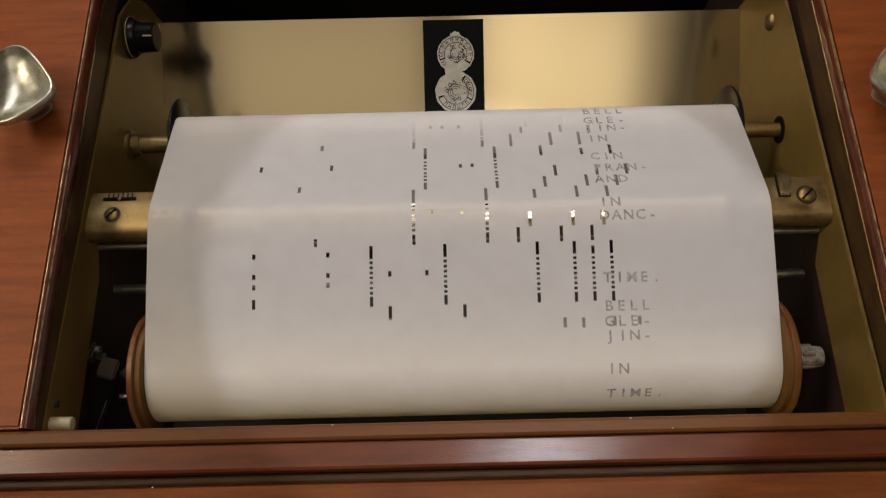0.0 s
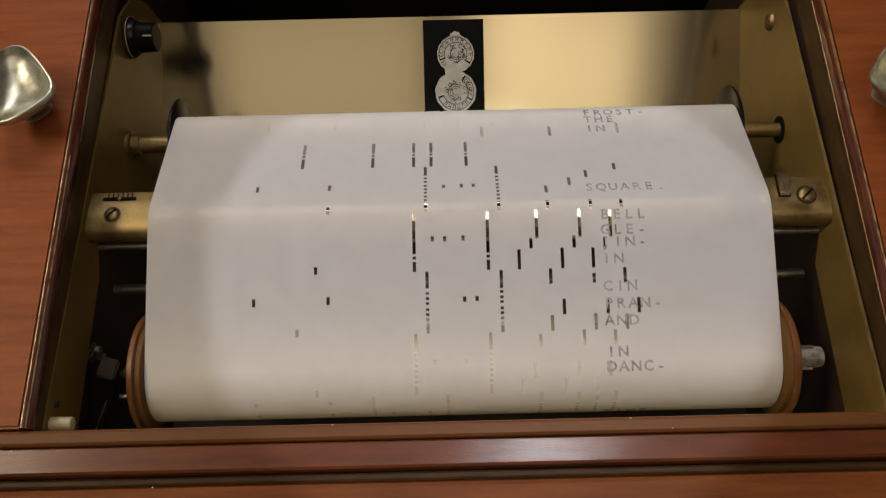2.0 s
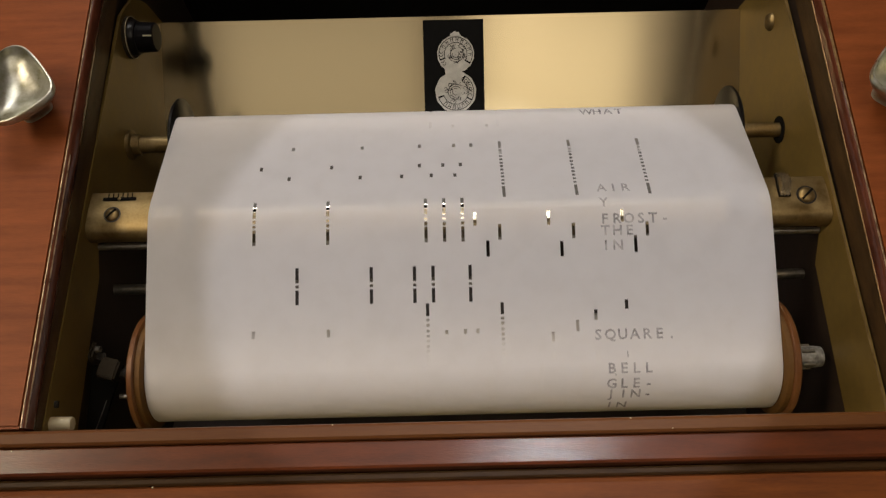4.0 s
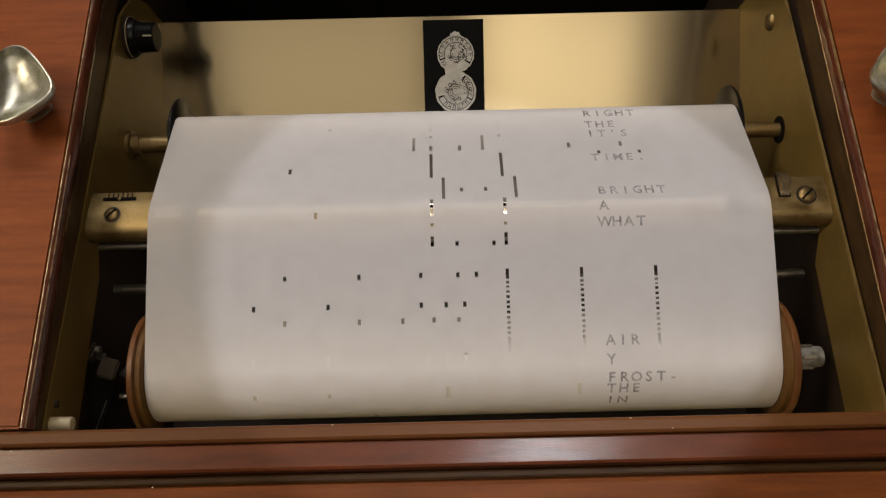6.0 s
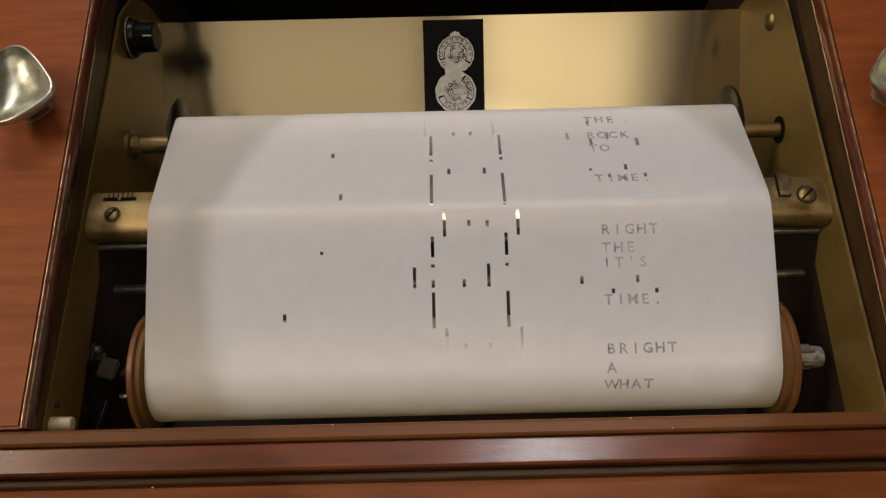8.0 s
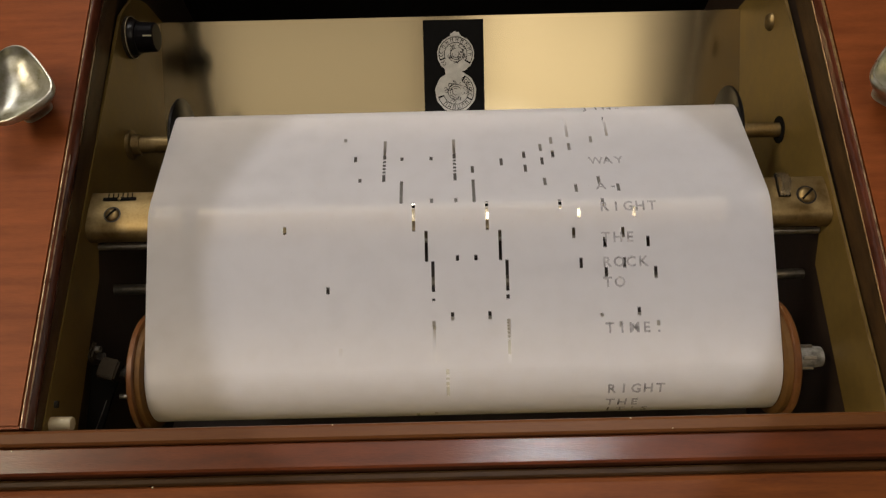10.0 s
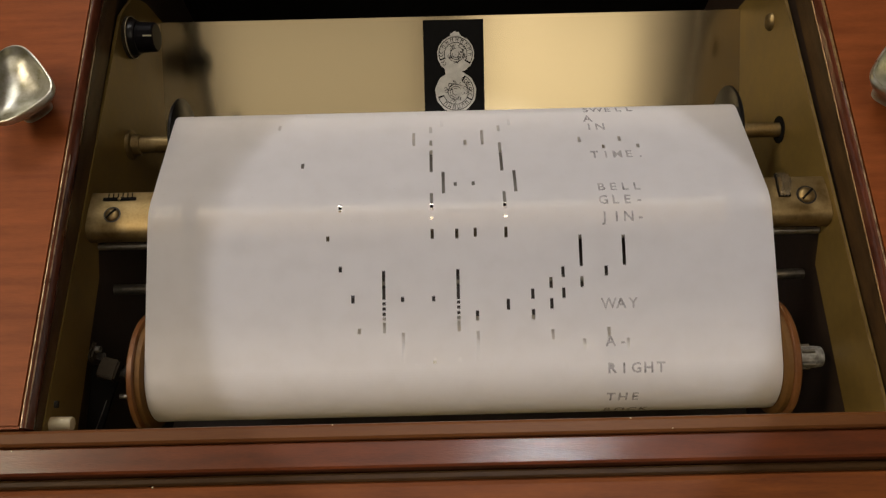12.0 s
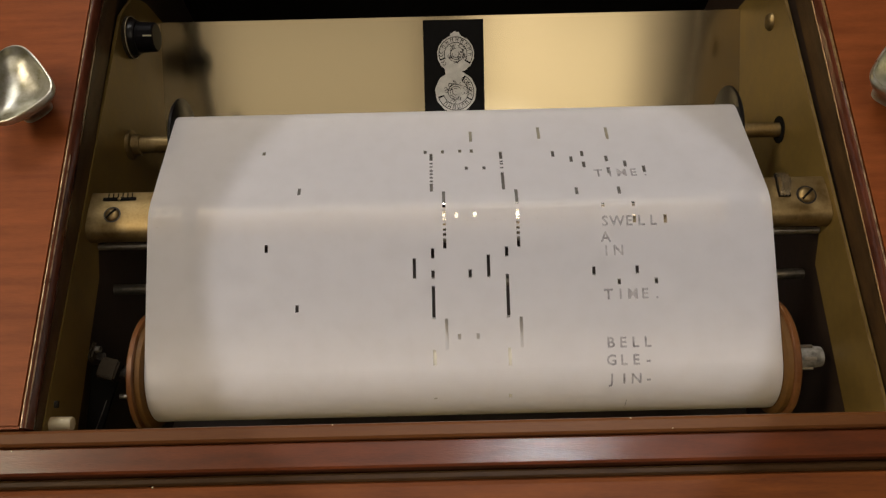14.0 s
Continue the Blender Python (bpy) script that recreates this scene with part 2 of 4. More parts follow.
def build_case():
    case = thing("piano_case", (0, 0, FLOOR_Z), "dark red mahogany player piano case standing on the carpet", "piano")
    z = -FLOOR_Z
    part("front_board", box(-0.75, 0.75, -0.34, -0.32, 0.0, z - 0.01, 0.003), WOOD, case)
    part("back_board", box(-0.75, 0.75, 0.60, 0.62, 0.0, z - 0.01, 0.003), WOOD, case)
    for x in (-0.75, 0.73):
        part("side_board", box(x, x + 0.02, -0.32, 0.60, 0.0, z - 0.01, 0.003), WOOD, case)
    part("bottom_board", box(-0.73, 0.73, -0.32, 0.60, 0.02, 0.04), DARK_WOOD, case)
    # moulded front rail: rounded lip, recessed band, groove, outer board
    lip = [(-0.1006, -0.012), (-0.1006, 0.0158), (-0.1010, 0.0172), (-0.1020, 0.0178), (-0.1056, 0.0172), (-0.1066, 0.0164), (-0.1070, 0.0152), (-0.1071, -0.012)]
    band = [(-0.1073, -0.012), (-0.1073, 0.0143), (-0.1078, 0.0148), (-0.1166, 0.0148), (-0.1176, 0.0142), (-0.1181, 0.0120), (-0.1183, 0.0060), (-0.1183, -0.012)]
    groove = [(-0.1185, -0.012), (-0.1185, 0.0066), (-0.1194, 0.0074), (-0.1210, 0.0076), (-0.1219, 0.0068), (-0.1219, -0.012)]
    outer = [(-0.1221, -0.012), (-0.1221, 0.0068), (-0.1229, 0.0088), (-0.1245, 0.0096), (-0.3380, 0.0096), (-0.3400, 0.0070), (-0.3400, -0.012)]
    for name, prof, mat in (("rail_lip", lip, WORN_LIP), ("rail_band", band, WOOD_RAIL), ("rail_groove", groove, GROOVE), ("rail_board", outer, WOOD_FRONT)):
        part(name, moved(extrude_x(prof, -0.75, 0.75, 1), pose(0, 0, z)), mat, case)
    for x, y, zz, q in ((-0.1240, -0.1225, 0.0093, 0.0006), (-0.0530, -0.1012, 0.0174, 0.0005), (0.0640, -0.1012, 0.0174, 0.0005), (0.0800, -0.1055, 0.0172, 0.0004), (-0.1790, -0.1080, 0.0148, 0.0004)):
        part("lacquer_chip", moved(lathe([(0.0, q), (q * 0.4, q * 0.7), (q * 0.5, 0.0001)], 7, "z"), pose(x, y, z + zz) @ Matrix.Scale(0.7, 4)), CREAM, case, "small pale chip in the lacquer")
    part("back_rail", box(-0.75, 0.75, 0.205, 0.60, z - 0.012, z + 0.0096, 0.002), WOOD, case)


WORN_LIP = material("rubbed_lacquer", (0.150, 0.060, 0.016), 0.42, 0, scale=5, stretch=(1, 12, 12), second=(0.100, 0.034, 0.012), coat=0.22, coat_rough=0.36, spec=0.15, bump=0.05, fine=160)


def teardrop(parent, mirror):
    """A cast thumb knob: a dished plectrum with three rounded corners on a waisted stem."""
    corners = ((-0.0014, 0.0106, 0.0090), (0.0104, -0.0030, 0.0084), (-0.0012, -0.0118, 0.0088))
    seg = 60

    def outline(k, z, shift=(0, 0)):
        pts = []
        for i in range(seg):
            a = 2 * math.pi * i / seg
            u = Vector((math.cos(a), math.sin(a)))
            far = max(corners, key=lambda c: c[0] * u.x + c[1] * u.y + c[2])
            soft = [math.exp(320 * (c[0] * u.x + c[1] * u.y + c[2] - far[0] * u.x - far[1] * u.y - far[2])) for c in corners]
            x = sum(w * (c[0] + c[2] * u.x) for w, c in zip(soft, corners)) / sum(soft)
            y = sum(w * (c[1] + c[2] * u.y) for w, c in zip(soft, corners)) / sum(soft)
            pts.append((x * k + shift[0], y * k + shift[1], z))
        return pts
    bm = bmesh.new()
    dish = ((0.02, 0.0110), (0.25, 0.0112), (0.5, 0.0121), (0.72, 0.0138), (0.86, 0.0156), (0.905, 0.0164), (0.925, 0.0184), (0.955, 0.0191), (0.985, 0.0190), (1.0, 0.0180), (0.995, 0.0160), (0.96, 0.0148))
    stem = ((0.76, 0.0105), (0.52, 0.0070), (0.42, 0.0030), (0.43, 0.0006), (0.46, 0.0))
    rings = [outline(k, z) for k, z in dish] + [outline(k, z, (0.0008, 0.0)) for k, z in stem]
    vs = [[bm.verts.new(p) for p in r] for r in rings]
    for a, b in zip(vs, vs[1:]):
        for i in range(seg):
            bm.faces.new((a[i], a[(i + 1) % seg], b[(i + 1) % seg], b[i]))
    bm.faces.new(vs[0])
    bm.faces.new(vs[-1])
    moved(bm, Matrix.Diagonal((-1 if mirror else 1, 1, 1, 1)))
    return part("thumb_knob", bm, SILVER, parent, "worn cast silver thumb knob", True)


# where each door's board meets its bead, and the bead's lower inner edge
SEAM = {-1: 0.1745, 1: 0.1766}
NOSE = {-1: 0.1719, 1: 0.1742}


def build_doors():
    for side in (-1, 1):
        d = thing("sliding_door", (0, 0, 0), "red mahogany sliding door slid open beside the spool box", "door", "sliding doors")
        s, seam, nose = side, SEAM[side], NOSE[side]
        xo, xi = s * 0.74, s * (seam + 0.0002)
        part("board", box(min(xo, xi), max(xo, xi), -0.1000, 0.204, -0.001, TOP, 0.0012), WOOD, d)
        # edge moulding: a dark recess under a rounded lacquered bead with rubbed golden arrises
        shade = [(s * (seam + 0.0001), -0.004), (s * (seam + 0.0001), TOP - 0.0068), (s * (nose + 0.0004), TOP - 0.0066), (s * (nose + 0.0012), TOP - 0.0090), (s * (nose + 0.0020), 0.004), (s * (nose + 0.0021), -0.004)]
        part("edge_moulding", extrude_y(shade, -0.1000, 0.204), WOOD_EDGE, d, "dark lacquered inner edge", True)
        bead = [(s * (seam - 0.0001), TOP - 0.0064), (s * (seam - 0.0001), TOP + 0.0004), (s * (seam - 0.0005), TOP + 0.0010), (s * (seam - 0.0011), TOP + 0.0009), (s * (seam - 0.0017), TOP + 0.0002), (s * (nose + 0.0003), TOP - 0.0018), (s * nose, TOP - 0.0040), (s * (nose + 0.0001), TOP - 0.0056), (s * (nose + 0.0005), TOP - 0.0064)]
        part("bead", extrude_y(bead, -0.1000, 0.204), BEAD, d, "glossy brown lacquered bead", True)
        wear = [(s * (seam + 0.0003), TOP - 0.0004), (s * (seam + 0.0003), TOP + 0.0006), (s * (seam - 0.0001), TOP + 0.0012), (s * (seam - 0.0006), TOP + 0.0013), (s * (seam - 0.0008), TOP + 0.0007)]
        part("worn_arris", extrude_y(wear, -0.0998, 0.048 if s > 0 else 0.203), WORN_GLINT, d, "gold line of rubbed lacquer", True)
        if s > 0:
            broad = [(x - 0.0004 * (i > 2), z) for i, (x, z) in enumerate(wear)]
            part("gilded_arris", extrude_y(broad, 0.0482, 0.203), GOLD_ARRIS, d, "broad matt gold arris", True)
            line = [(nose - 0.0002, TOP - 0.0052), (nose - 0.0002, TOP - 0.0046), (nose + 0.0004, TOP - 0.0044), (nose + 0.0004, TOP - 0.0054)]
            part("bright_edge_line", extrude_y(line, -0.0998, 0.203), GOLD_ARRIS, d, "thin bright worn edge", True)
        else:
            # gold strip drawn for the specular glint along the bead's crest
            line = [(-seam + 0.0016, TOP + 0.0006), (-seam + 0.0020, TOP + 0.0002), (-seam + 0.0018, TOP - 0.0004), (-seam + 0.0012, TOP)]
            part("bright_edge_line", extrude_y(line, -0.0998, 0.020), WORN_GLINT, d, "sparkling highlight strip on the bead", True)
        k = teardrop(d, side > 0)
        k.matrix_basis = pose(-0.1938 if side < 0 else 0.1975, 0.0462 if side < 0 else 0.0424, TOP, 0, 0, 0)


# side plates of the spool box: distance from the middle, height of the rim at y = 0 and its fall to the back
PLATE_X = {-1: 0.1733, 1: 0.1725}
RIM = {-1: (-0.0018, 0.0585), 1: (-0.0024, 0.0440)}


def build_box():
    for side, name in ((-1, "spool_box_wall_west"), (1, "spool_box_wall_east")):
        x = side * PLATE_X[side]
        rim, fall = RIM[side]
        low = -0.0315 if side > 0 else -0.0268
        prof = [(-0.0992, low), (-0.0992, rim + 0.0992 * fall), (0.116, rim - 0.116 * fall), (0.128, rim - 0.150 * fall - 0.004), (0.138, -0.021), (0.146, -0.036), (0.152, -0.060), (0.154, -0.16), (0.045, -0.16), (0.030, -0.075), (0.013, -0.024), (-0.010, -0.022), (-0.022, low), (-0.060, low)]
        bm = extrude_x(prof, min(x, x + side * 0.0016), max(x, x + side * 0.0016))
        w = tagged(link(name, bm, BRONZE), "side plate of the spool box in dull bronze paint", "side plate", kind="structure")
        if side > 0:
            edge = [(x + 0.0001, -0.0003), (x + 0.0001, 0.0003), (x + 0.0007, 0.0003), (x + 0.0007, -0.0003)]
            strip = extrude_y(edge, -0.0988, 0.115)
            for v in strip.verts:
                v.co.z += rim - v.co.y * fall
            part("worn_edge", strip, BRASS, w, "bare worn metal edge")
    tagged(link("spool_box_floor", box(-0.19, 0.19, -0.0980, 0.204, -0.175, -0.162), DARK_WOOD), "dark stained wooden bottom of the spool box", "box floor", kind="structure")
    # black stands for the unlit cavity beyond the back plate
    tagged(link("spool_box_back", box(-0.30, 0.30, 0.1985, 0.2045, -0.162, -0.002), BLACK_MATT), "black back of the spool box, for its dark depth", "box back", kind="structure")
    tagged(link("spool_box_front", box(-0.30, 0.30, -0.1005, -0.0994, -0.162, -0.008), BOUNCE_GOLD), "front board of the spool box, gold to bounce light", "box front", kind="structure")
    for s in (-1, 1):
        tagged(link("spool_box_cheek", box(min(s * 0.1768, s * 0.184), max(s * 0.1768, s * 0.184), -0.0974, 0.1985, -0.162, -0.003), DARK_WOOD), "dark wooden cheek behind the side plate", "box cheek", kind="structure")
    # brass back plate, leaning towards the viewer, between the side plates
    pl = thing("back_plate", (0, 0, 0), "brushed brass back plate behind the supply spool", "plate")
    bm = bmesh.new()
    top, low = Vector((0, 0.1495, -0.0585)), Vector((0, 0.075, -0.0965))
    out = Vector((0, -0.455, 0.89)).normalized()
    xs = [-PLATE_X[-1] + (PLATE_X[-1] + PLATE_X[1]) * i / 60 for i in range(61)]
    rows = []
    for base in (top, low):
        rows.append([bm.verts.new((x, base.y, base.z)) for x in xs])
    back = []
    for base in (top, low):
        back.append([bm.verts.new((x, base.y - out.y * 0.0016, base.z - out.z * 0.0016)) for x in xs])
    for i in range(60):
        bm.faces.new((rows[0][i], rows[0][i + 1], rows[1][i + 1], rows[1][i]))
        bm.faces.new((back[0][i], back[0][i + 1], back[1][i + 1], back[1][i]))
        bm.faces.new((rows[0][i], rows[0][i + 1], back[0][i + 1], back[0][i]))
        bm.faces.new((rows[1][i], rows[1][i + 1], back[1][i + 1], back[1][i]))
    part("sheet", bm, BRASS_PANEL, pl, smooth=True)


# frame of the back plate: x right, y up along the plate, z out of it
PLATE = Matrix(((1, 0, 0, 0), (0, 0.8908, -0.4544, 0.1495), (0, 0.4544, 0.8908, -0.0585), (0, 0, 0, 1)))


def ring_band(bm, cx, cy, r0, r1, a0, a1, z, seg=40, wobble=0.0, k=9):
    vs = []
    for i in range(seg + 1):
        a = radians(a0 + (a1 - a0) * i / seg)
        w = 1 + wobble * math.sin(k * a)
        vs.append([bm.verts.new((cx + r * math.cos(a), cy + r * math.sin(a), z)) for r in (r0, r1 * w)])
    for p, q in zip(vs, vs[1:]):
        bm.faces.new((p[0], p[1], q[1], q[0]))


def build_label():
    lab = thing("maker_label", (0, 0, 0), "black rectangular label with a worn silver double-ring emblem", "label")
    lab.matrix_basis = PLATE @ pose(0.0011, 0, 0)
    # 34.5 mm wide, hanging from the upper edge of the plate
    part("ground", box(-0.0180, 0.0180, -0.0640, -0.0022, 0.0002, 0.0006), LABEL_BLACK, lab)
    up, dn = (0.0012, -0.0224), (0.0008, -0.0446)
    bm = bmesh.new()
    ring_band(bm, *up, 0.0001, 0.0110, 0, 360, 0.0008, 90, 0.012, 17)
    ring_band(bm, *dn, 0.0001, 0.0122, 0, 360, 0.00085, 72, 0.015, 11)
    # small crowns above and below
    ring_band(bm, up[0], up[1] + 0.0098, 0.0001, 0.0034, 0, 180, 0.0008, 24, 0.06, 8)
    ring_band(bm, dn[0] - 0.001, dn[1] - 0.0108, 0.0001, 0.0038, 180, 360, 0.0008, 24, 0.06, 8)
    part("emblem", bm, BADGE_GREY, lab, "worn grey double-ring emblem")
    ink = bmesh.new()
    ring_band(ink, *up, 0.0066, 0.0070, -30, 200, 0.0010, 48)
    ring_band(ink, *up, 0.0098, 0.0102, -30, 200, 0.0010, 48)
    ring_band(ink, *dn, 0.0072, 0.0076, -160, 55, 0.0010, 48)
    ring_band(ink, *dn, 0.0106, 0.0110, -160, 55, 0.0010, 48)
    rng = random.Random(5)
    # unread lettering as short bars on the two arcs
    for c, angles in ((up, [148 - i * 21.5 for i in range(8)]), (dn, [-132 + i * 17.4 for i in range(6)] + [10, 36])):
        r0, r1 = (0.0073, 0.0095) if c is up else (0.0079, 0.0103)
        for a in angles:
            for da in (-4.6, 3.2):
                ring_band(ink, *c, r0, r1, a + da, a + da + 1.9, 0.0010, 2)
            rm = rng.choice((r0 + 0.0002, (r0 + r1) / 2, r1 - 0.0006))
            ring_band(ink, *c, rm, rm + 0.0004, a - 3.0, a + 3.4, 0.0010, 3)
    # leaf scrolls
    for c in (up, dn):
        for q in range(3):
            b = rng.uniform(0, 360)
            ring_band(ink, c[0], c[1], 0.0018 + 0.0013 * q, 0.0021 + 0.0013 * q, b, b + 235, 0.00105, 24)
        for i in range(26):
            a, r = rng.uniform(0, 6.28), rng.uniform(0.0030, 0.0062)
            cx, cy = c[0] + r * math.cos(a), c[1] + r * math.sin(a)
            b = rng.uniform(0, 360)
            ring_band(ink, cx, cy, 0.0008, 0.00105, b, b + 210, 0.00105, 8)
        for i in range(7):
            a = radians(170 + i * 12) if c is up else radians(-15 + i * 12)
            ring_band(ink, c[0] + 0.0088 * math.cos(a), c[1] + 0.0088 * math.sin(a), 0.0008, 0.00115, math.degrees(a), math.degrees(a) + 190, 0.00105, 7)
    for cx, cy, r0, r1, a0, a1 in ((*up, 0.0066, 0.0102, 196, 202), (*up, 0.0066, 0.0102, -36, -30), (*dn, 0.0072, 0.0110, -166, -160), (*dn, 0.0072, 0.0110, -30, -25), (*dn, 0.0072, 0.0110, 55, 60)):
        ring_band(ink, cx, cy, r0, r1, a0, a1, 0.0010, 3)
    part("lettering", ink, LABEL_BLACK, lab, "black lettering bars and leaf scrolls")
    sm = bmesh.new()
    bmesh.ops.create_circle(sm, cap_ends=True, radius=0.0042, segments=24)
    bmesh.ops.scale(sm, vec=(0.8, 1.35, 1), verts=sm.verts)
    moved(sm, pose(-0.0020, -0.0318, 0.00115))
    part("rubbed_patch", sm, BADGE_GREY, lab, "rubbed grey patch")


# ---- the paper's way ----
CS, RS = (0.0535, -0.0315), 0.0128
AXIS_S = (0.0575, -0.0405)
CT, RT = (-0.0655, -0.0405), 0.0232
BEND = 0.022
LAYER = 0.00016


def tangent(c, r, side):
    d = math.hypot(*c)
    a = math.atan2(c[1], c[0]) + side * math.asin(r / d)
    return math.sqrt(d * d - r * r), a


LEN_S, ANG_S = tangent(CS, RS, 1)
LEN_T, ANG_T = tangent(CT, RT, -1)
U_S = (math.cos(ANG_S), math.sin(ANG_S))
U_T = (math.cos(ANG_T), math.sin(ANG_T))
TURN = ANG_S - (ANG_T + math.pi)            # bend over the bar
CUT = BEND * math.tan(abs(TURN) / 2)
N_S = (-U_S[1], U_S[0])
BC = (U_S[0] * CUT - N_S[0] * BEND, U_S[1] * CUT - N_S[1] * BEND)
A_S = math.atan2(N_S[1], N_S[0])
A_T = A_S + abs(TURN)


def way(s):
    """The paper's place (y, z), s metres past the crest of the bar; before it s is negative."""
    if -CUT < s < CUT:
        a = (A_S + A_T) / 2 + abs(TURN) / 2 * s / CUT
        return BC[0] + BEND * math.cos(a), BC[1] + BEND * math.sin(a)
    if s <= 0:
        if s >= -LEN_S:
            return U_S[0] * -s, U_S[1] * -s
        turn = (-s - LEN_S) / RS
        r = RS - LAYER * turn / (2 * math.pi)
        a = A_S - turn
        return CS[0] + r * math.cos(a), CS[1] + r * math.sin(a)
    if s <= LEN_T:
        return U_T[0] * s, U_T[1] * s
    turn = (s - LEN_T) / RT
    r = RT - LAYER * turn / (2 * math.pi)
    a = A_T + turn
    return CT[0] + r * math.cos(a), CT[1] + r * math.sin(a)


TIMES = (0, 1, 2, 3, 5.3, 6.2, 7.1, 8.0, 10.3, 11.2, 12.1, 13.0, 14.0)
RUN_MM = (0.0, 33.7, 68.6, 103.4, 184.0, 217.7, 251.4, 284.2, 367.6, 401.4, 433.9, 467.2, 503.8)


def run(t):
    """Metres of paper that have passed the bar by t seconds."""
    return float(np.interp(t, TIMES, RUN_MM)) / 1000


# ---- tracker bar ----
PITCH, TRACK0 = 0.0028069, 0.001265


def build_bar():
    bar = thing("tracker_bar", (0, 0, 0), "brass tracker bar with a row of square ports under the paper", "tracker bar")
    under = BEND - 0.00010
    prof = []
    mid = (A_S + A_T) / 2
    for d in (-18, -13, -9, -6, -3.3, -2.0, 0, 2.0, 3.4, 6, 9, 13, 18):
        a = mid + radians(d)
        prof.append((BC[0] + under * math.cos(a), BC[1] + under * math.sin(a)))
    pad = []
    for d in (-18, -13, -9, -7, -5.5, -3.6, 0, 3.6, 5.5, 7, 9, 13, 18):
        a = mid + radians(d)
        pad.append((BC[0] + under * math.cos(a), BC[1] + under * math.sin(a)))
    back_y, front_y = 0.0150, -0.0100
    first, last = prof[0], prof[-1]
    prof = [(back_y, -0.016), (back_y, first[1] - 0.0040)] + prof + [(front_y, last[1] - 0.0030), (front_y, -0.016)]
    pad = prof[:2] + pad + prof[-2:]
    n = len(prof)
    main = [TRACK0 + PITCH * k for k in range(-39, 44)]
    for name, x0, x1, ports, half in (("ported_bar", -0.1202, 0.1222, main, 0.00092), ("edge_pad", -0.1428, -0.1278, (-0.1408, -0.1355, -0.1306), 0.00165), ("edge_pad", 0.1386, 0.1428, (0.1412,), 0.0010)):
        cuts = [x0]
        for p in ports:
            cuts += [p - half, p + half]
        cuts.append(x1)
        verts, faces, worn = [], [], []
        for x in cuts:
            verts += [(x, y, z) for y, z in (prof if name == "ported_bar" else pad)]
        crest = 8
        for c in range(len(cuts) - 1):
            port = c % 2 == 1
            for i in range(n - 1):
                if port and i in (crest - 1, crest):
                    continue
                a = c * n + i
                faces.append((a, a + 1, a + 1 + n, a + n))
                worn.append(len(faces) - 1) if crest - 2 <= i <= crest + 1 else None
            if port:
                b = len(verts)
                lo, hi = c * n + crest - 1, c * n + crest + 1
                top = (lo, hi, hi + n, lo + n)
                verts += [(verts[q][0], verts[q][1], verts[q][2] - 0.009) for q in top]
                for j in range(4):
                    faces.append((top[j], top[(j + 1) % 4], b + (j + 1) % 4, b + j))
                faces.append((b, b + 1, b + 2, b + 3))
        e = (len(cuts) - 1) * n
        faces += [tuple(range(n)), tuple(range(e, e + n))]
        me = bpy.data.meshes.new(name)
        me.from_pydata(verts, [], faces)
        me.materials.append(BAR_BRASS)
        me.materials.append(BLACK_MATT)
        me.materials.append(CREST_BRASS)
        # port walls and floors are coloured black for their shade
        deep = [1 if len(f) == 4 and min(verts[v][2] for v in f) < -0.006 and max(abs(verts[v][1]) for v in f) < 0.003 else 0 for f in faces]
        # faces next to the ports carry the contact brightness in their colour
        for f in worn:
            deep[f] = 2
        # bar faces behind the ports get the dark tone as shade
        me.materials.append(SHADED_BRASS)
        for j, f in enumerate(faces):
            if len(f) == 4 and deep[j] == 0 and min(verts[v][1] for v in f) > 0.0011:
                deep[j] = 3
        me.polygons.foreach_set("material_index", deep)
        ob = new(name, me)
        ob.parent = bar
    # added apron towards the supply spool; its dark colour stands for dim light
    part("apron", extrude_x([(0.0152, -0.0160), (0.0400, -0.0262), (0.0405, -0.0274), (0.0152, -0.0172)], -0.1400, 0.1400), SHADED_BRASS, bar, "dark apron added under the paper, shade in its colour")
    # end blocks carry the adjusting screws
    for s in (-1, 1):
        xi, xo = (-0.1280, -0.1730) if s < 0 else (0.1384, 0.1722)
        blk = []
        for y, z in ((0.0138, -0.0125), (0.0138, -0.0078), (0.0128, -0.0066), (0.004, -0.0048), (-0.004, -0.0044), (-0.0068, -0.0052), (-0.0088, -0.0068), (-0.0096, -0.0090), (-0.0096, -0.0125)):
            blk.append((y, z))
        part("end_block", extrude_x(blk, min(xi, xo), max(xi, xo)), BRASS, bar, "tarnished brass end block", True)


def slotted_screw(name, at, r, turn, axis="z"):
    sc = thing(name, at, "slotted round-head brass screw, tarnished", "screw", "slotted screws")
    head = lathe([(0.0, r), (0.0006, r), (0.0012, r * 0.86), (0.0017, r * 0.55), (0.00185, 0.0001)], 32, "z")
    part("head", head, BRASS, sc, smooth=True)
    # a proud black bar stands for the shaded slot
    part("slot", box(-r * 0.92, r * 0.92, -r * 0.13, r * 0.13, 0.0011, 0.0020), BLACK_MATT, sc, "dark driver slot")
    ring = lathe([(0.0, r * 1.22), (0.0003, r * 1.22), (0.0003, r * 1.05), (0.0, r * 1.04)], 32, "z")
    part("countersink", ring, DARK_STEEL, sc)
    if axis == "z":
        sc.matrix_basis = pose(*at, 0, 0, turn)
    else:
        sc.matrix_basis = Matrix.Translation(at) @ pose(0, 0, 0, 0, -90 if axis == "-x" else 90, 0) @ pose(0, 0, 0, 0, 0, turn)
    return sc


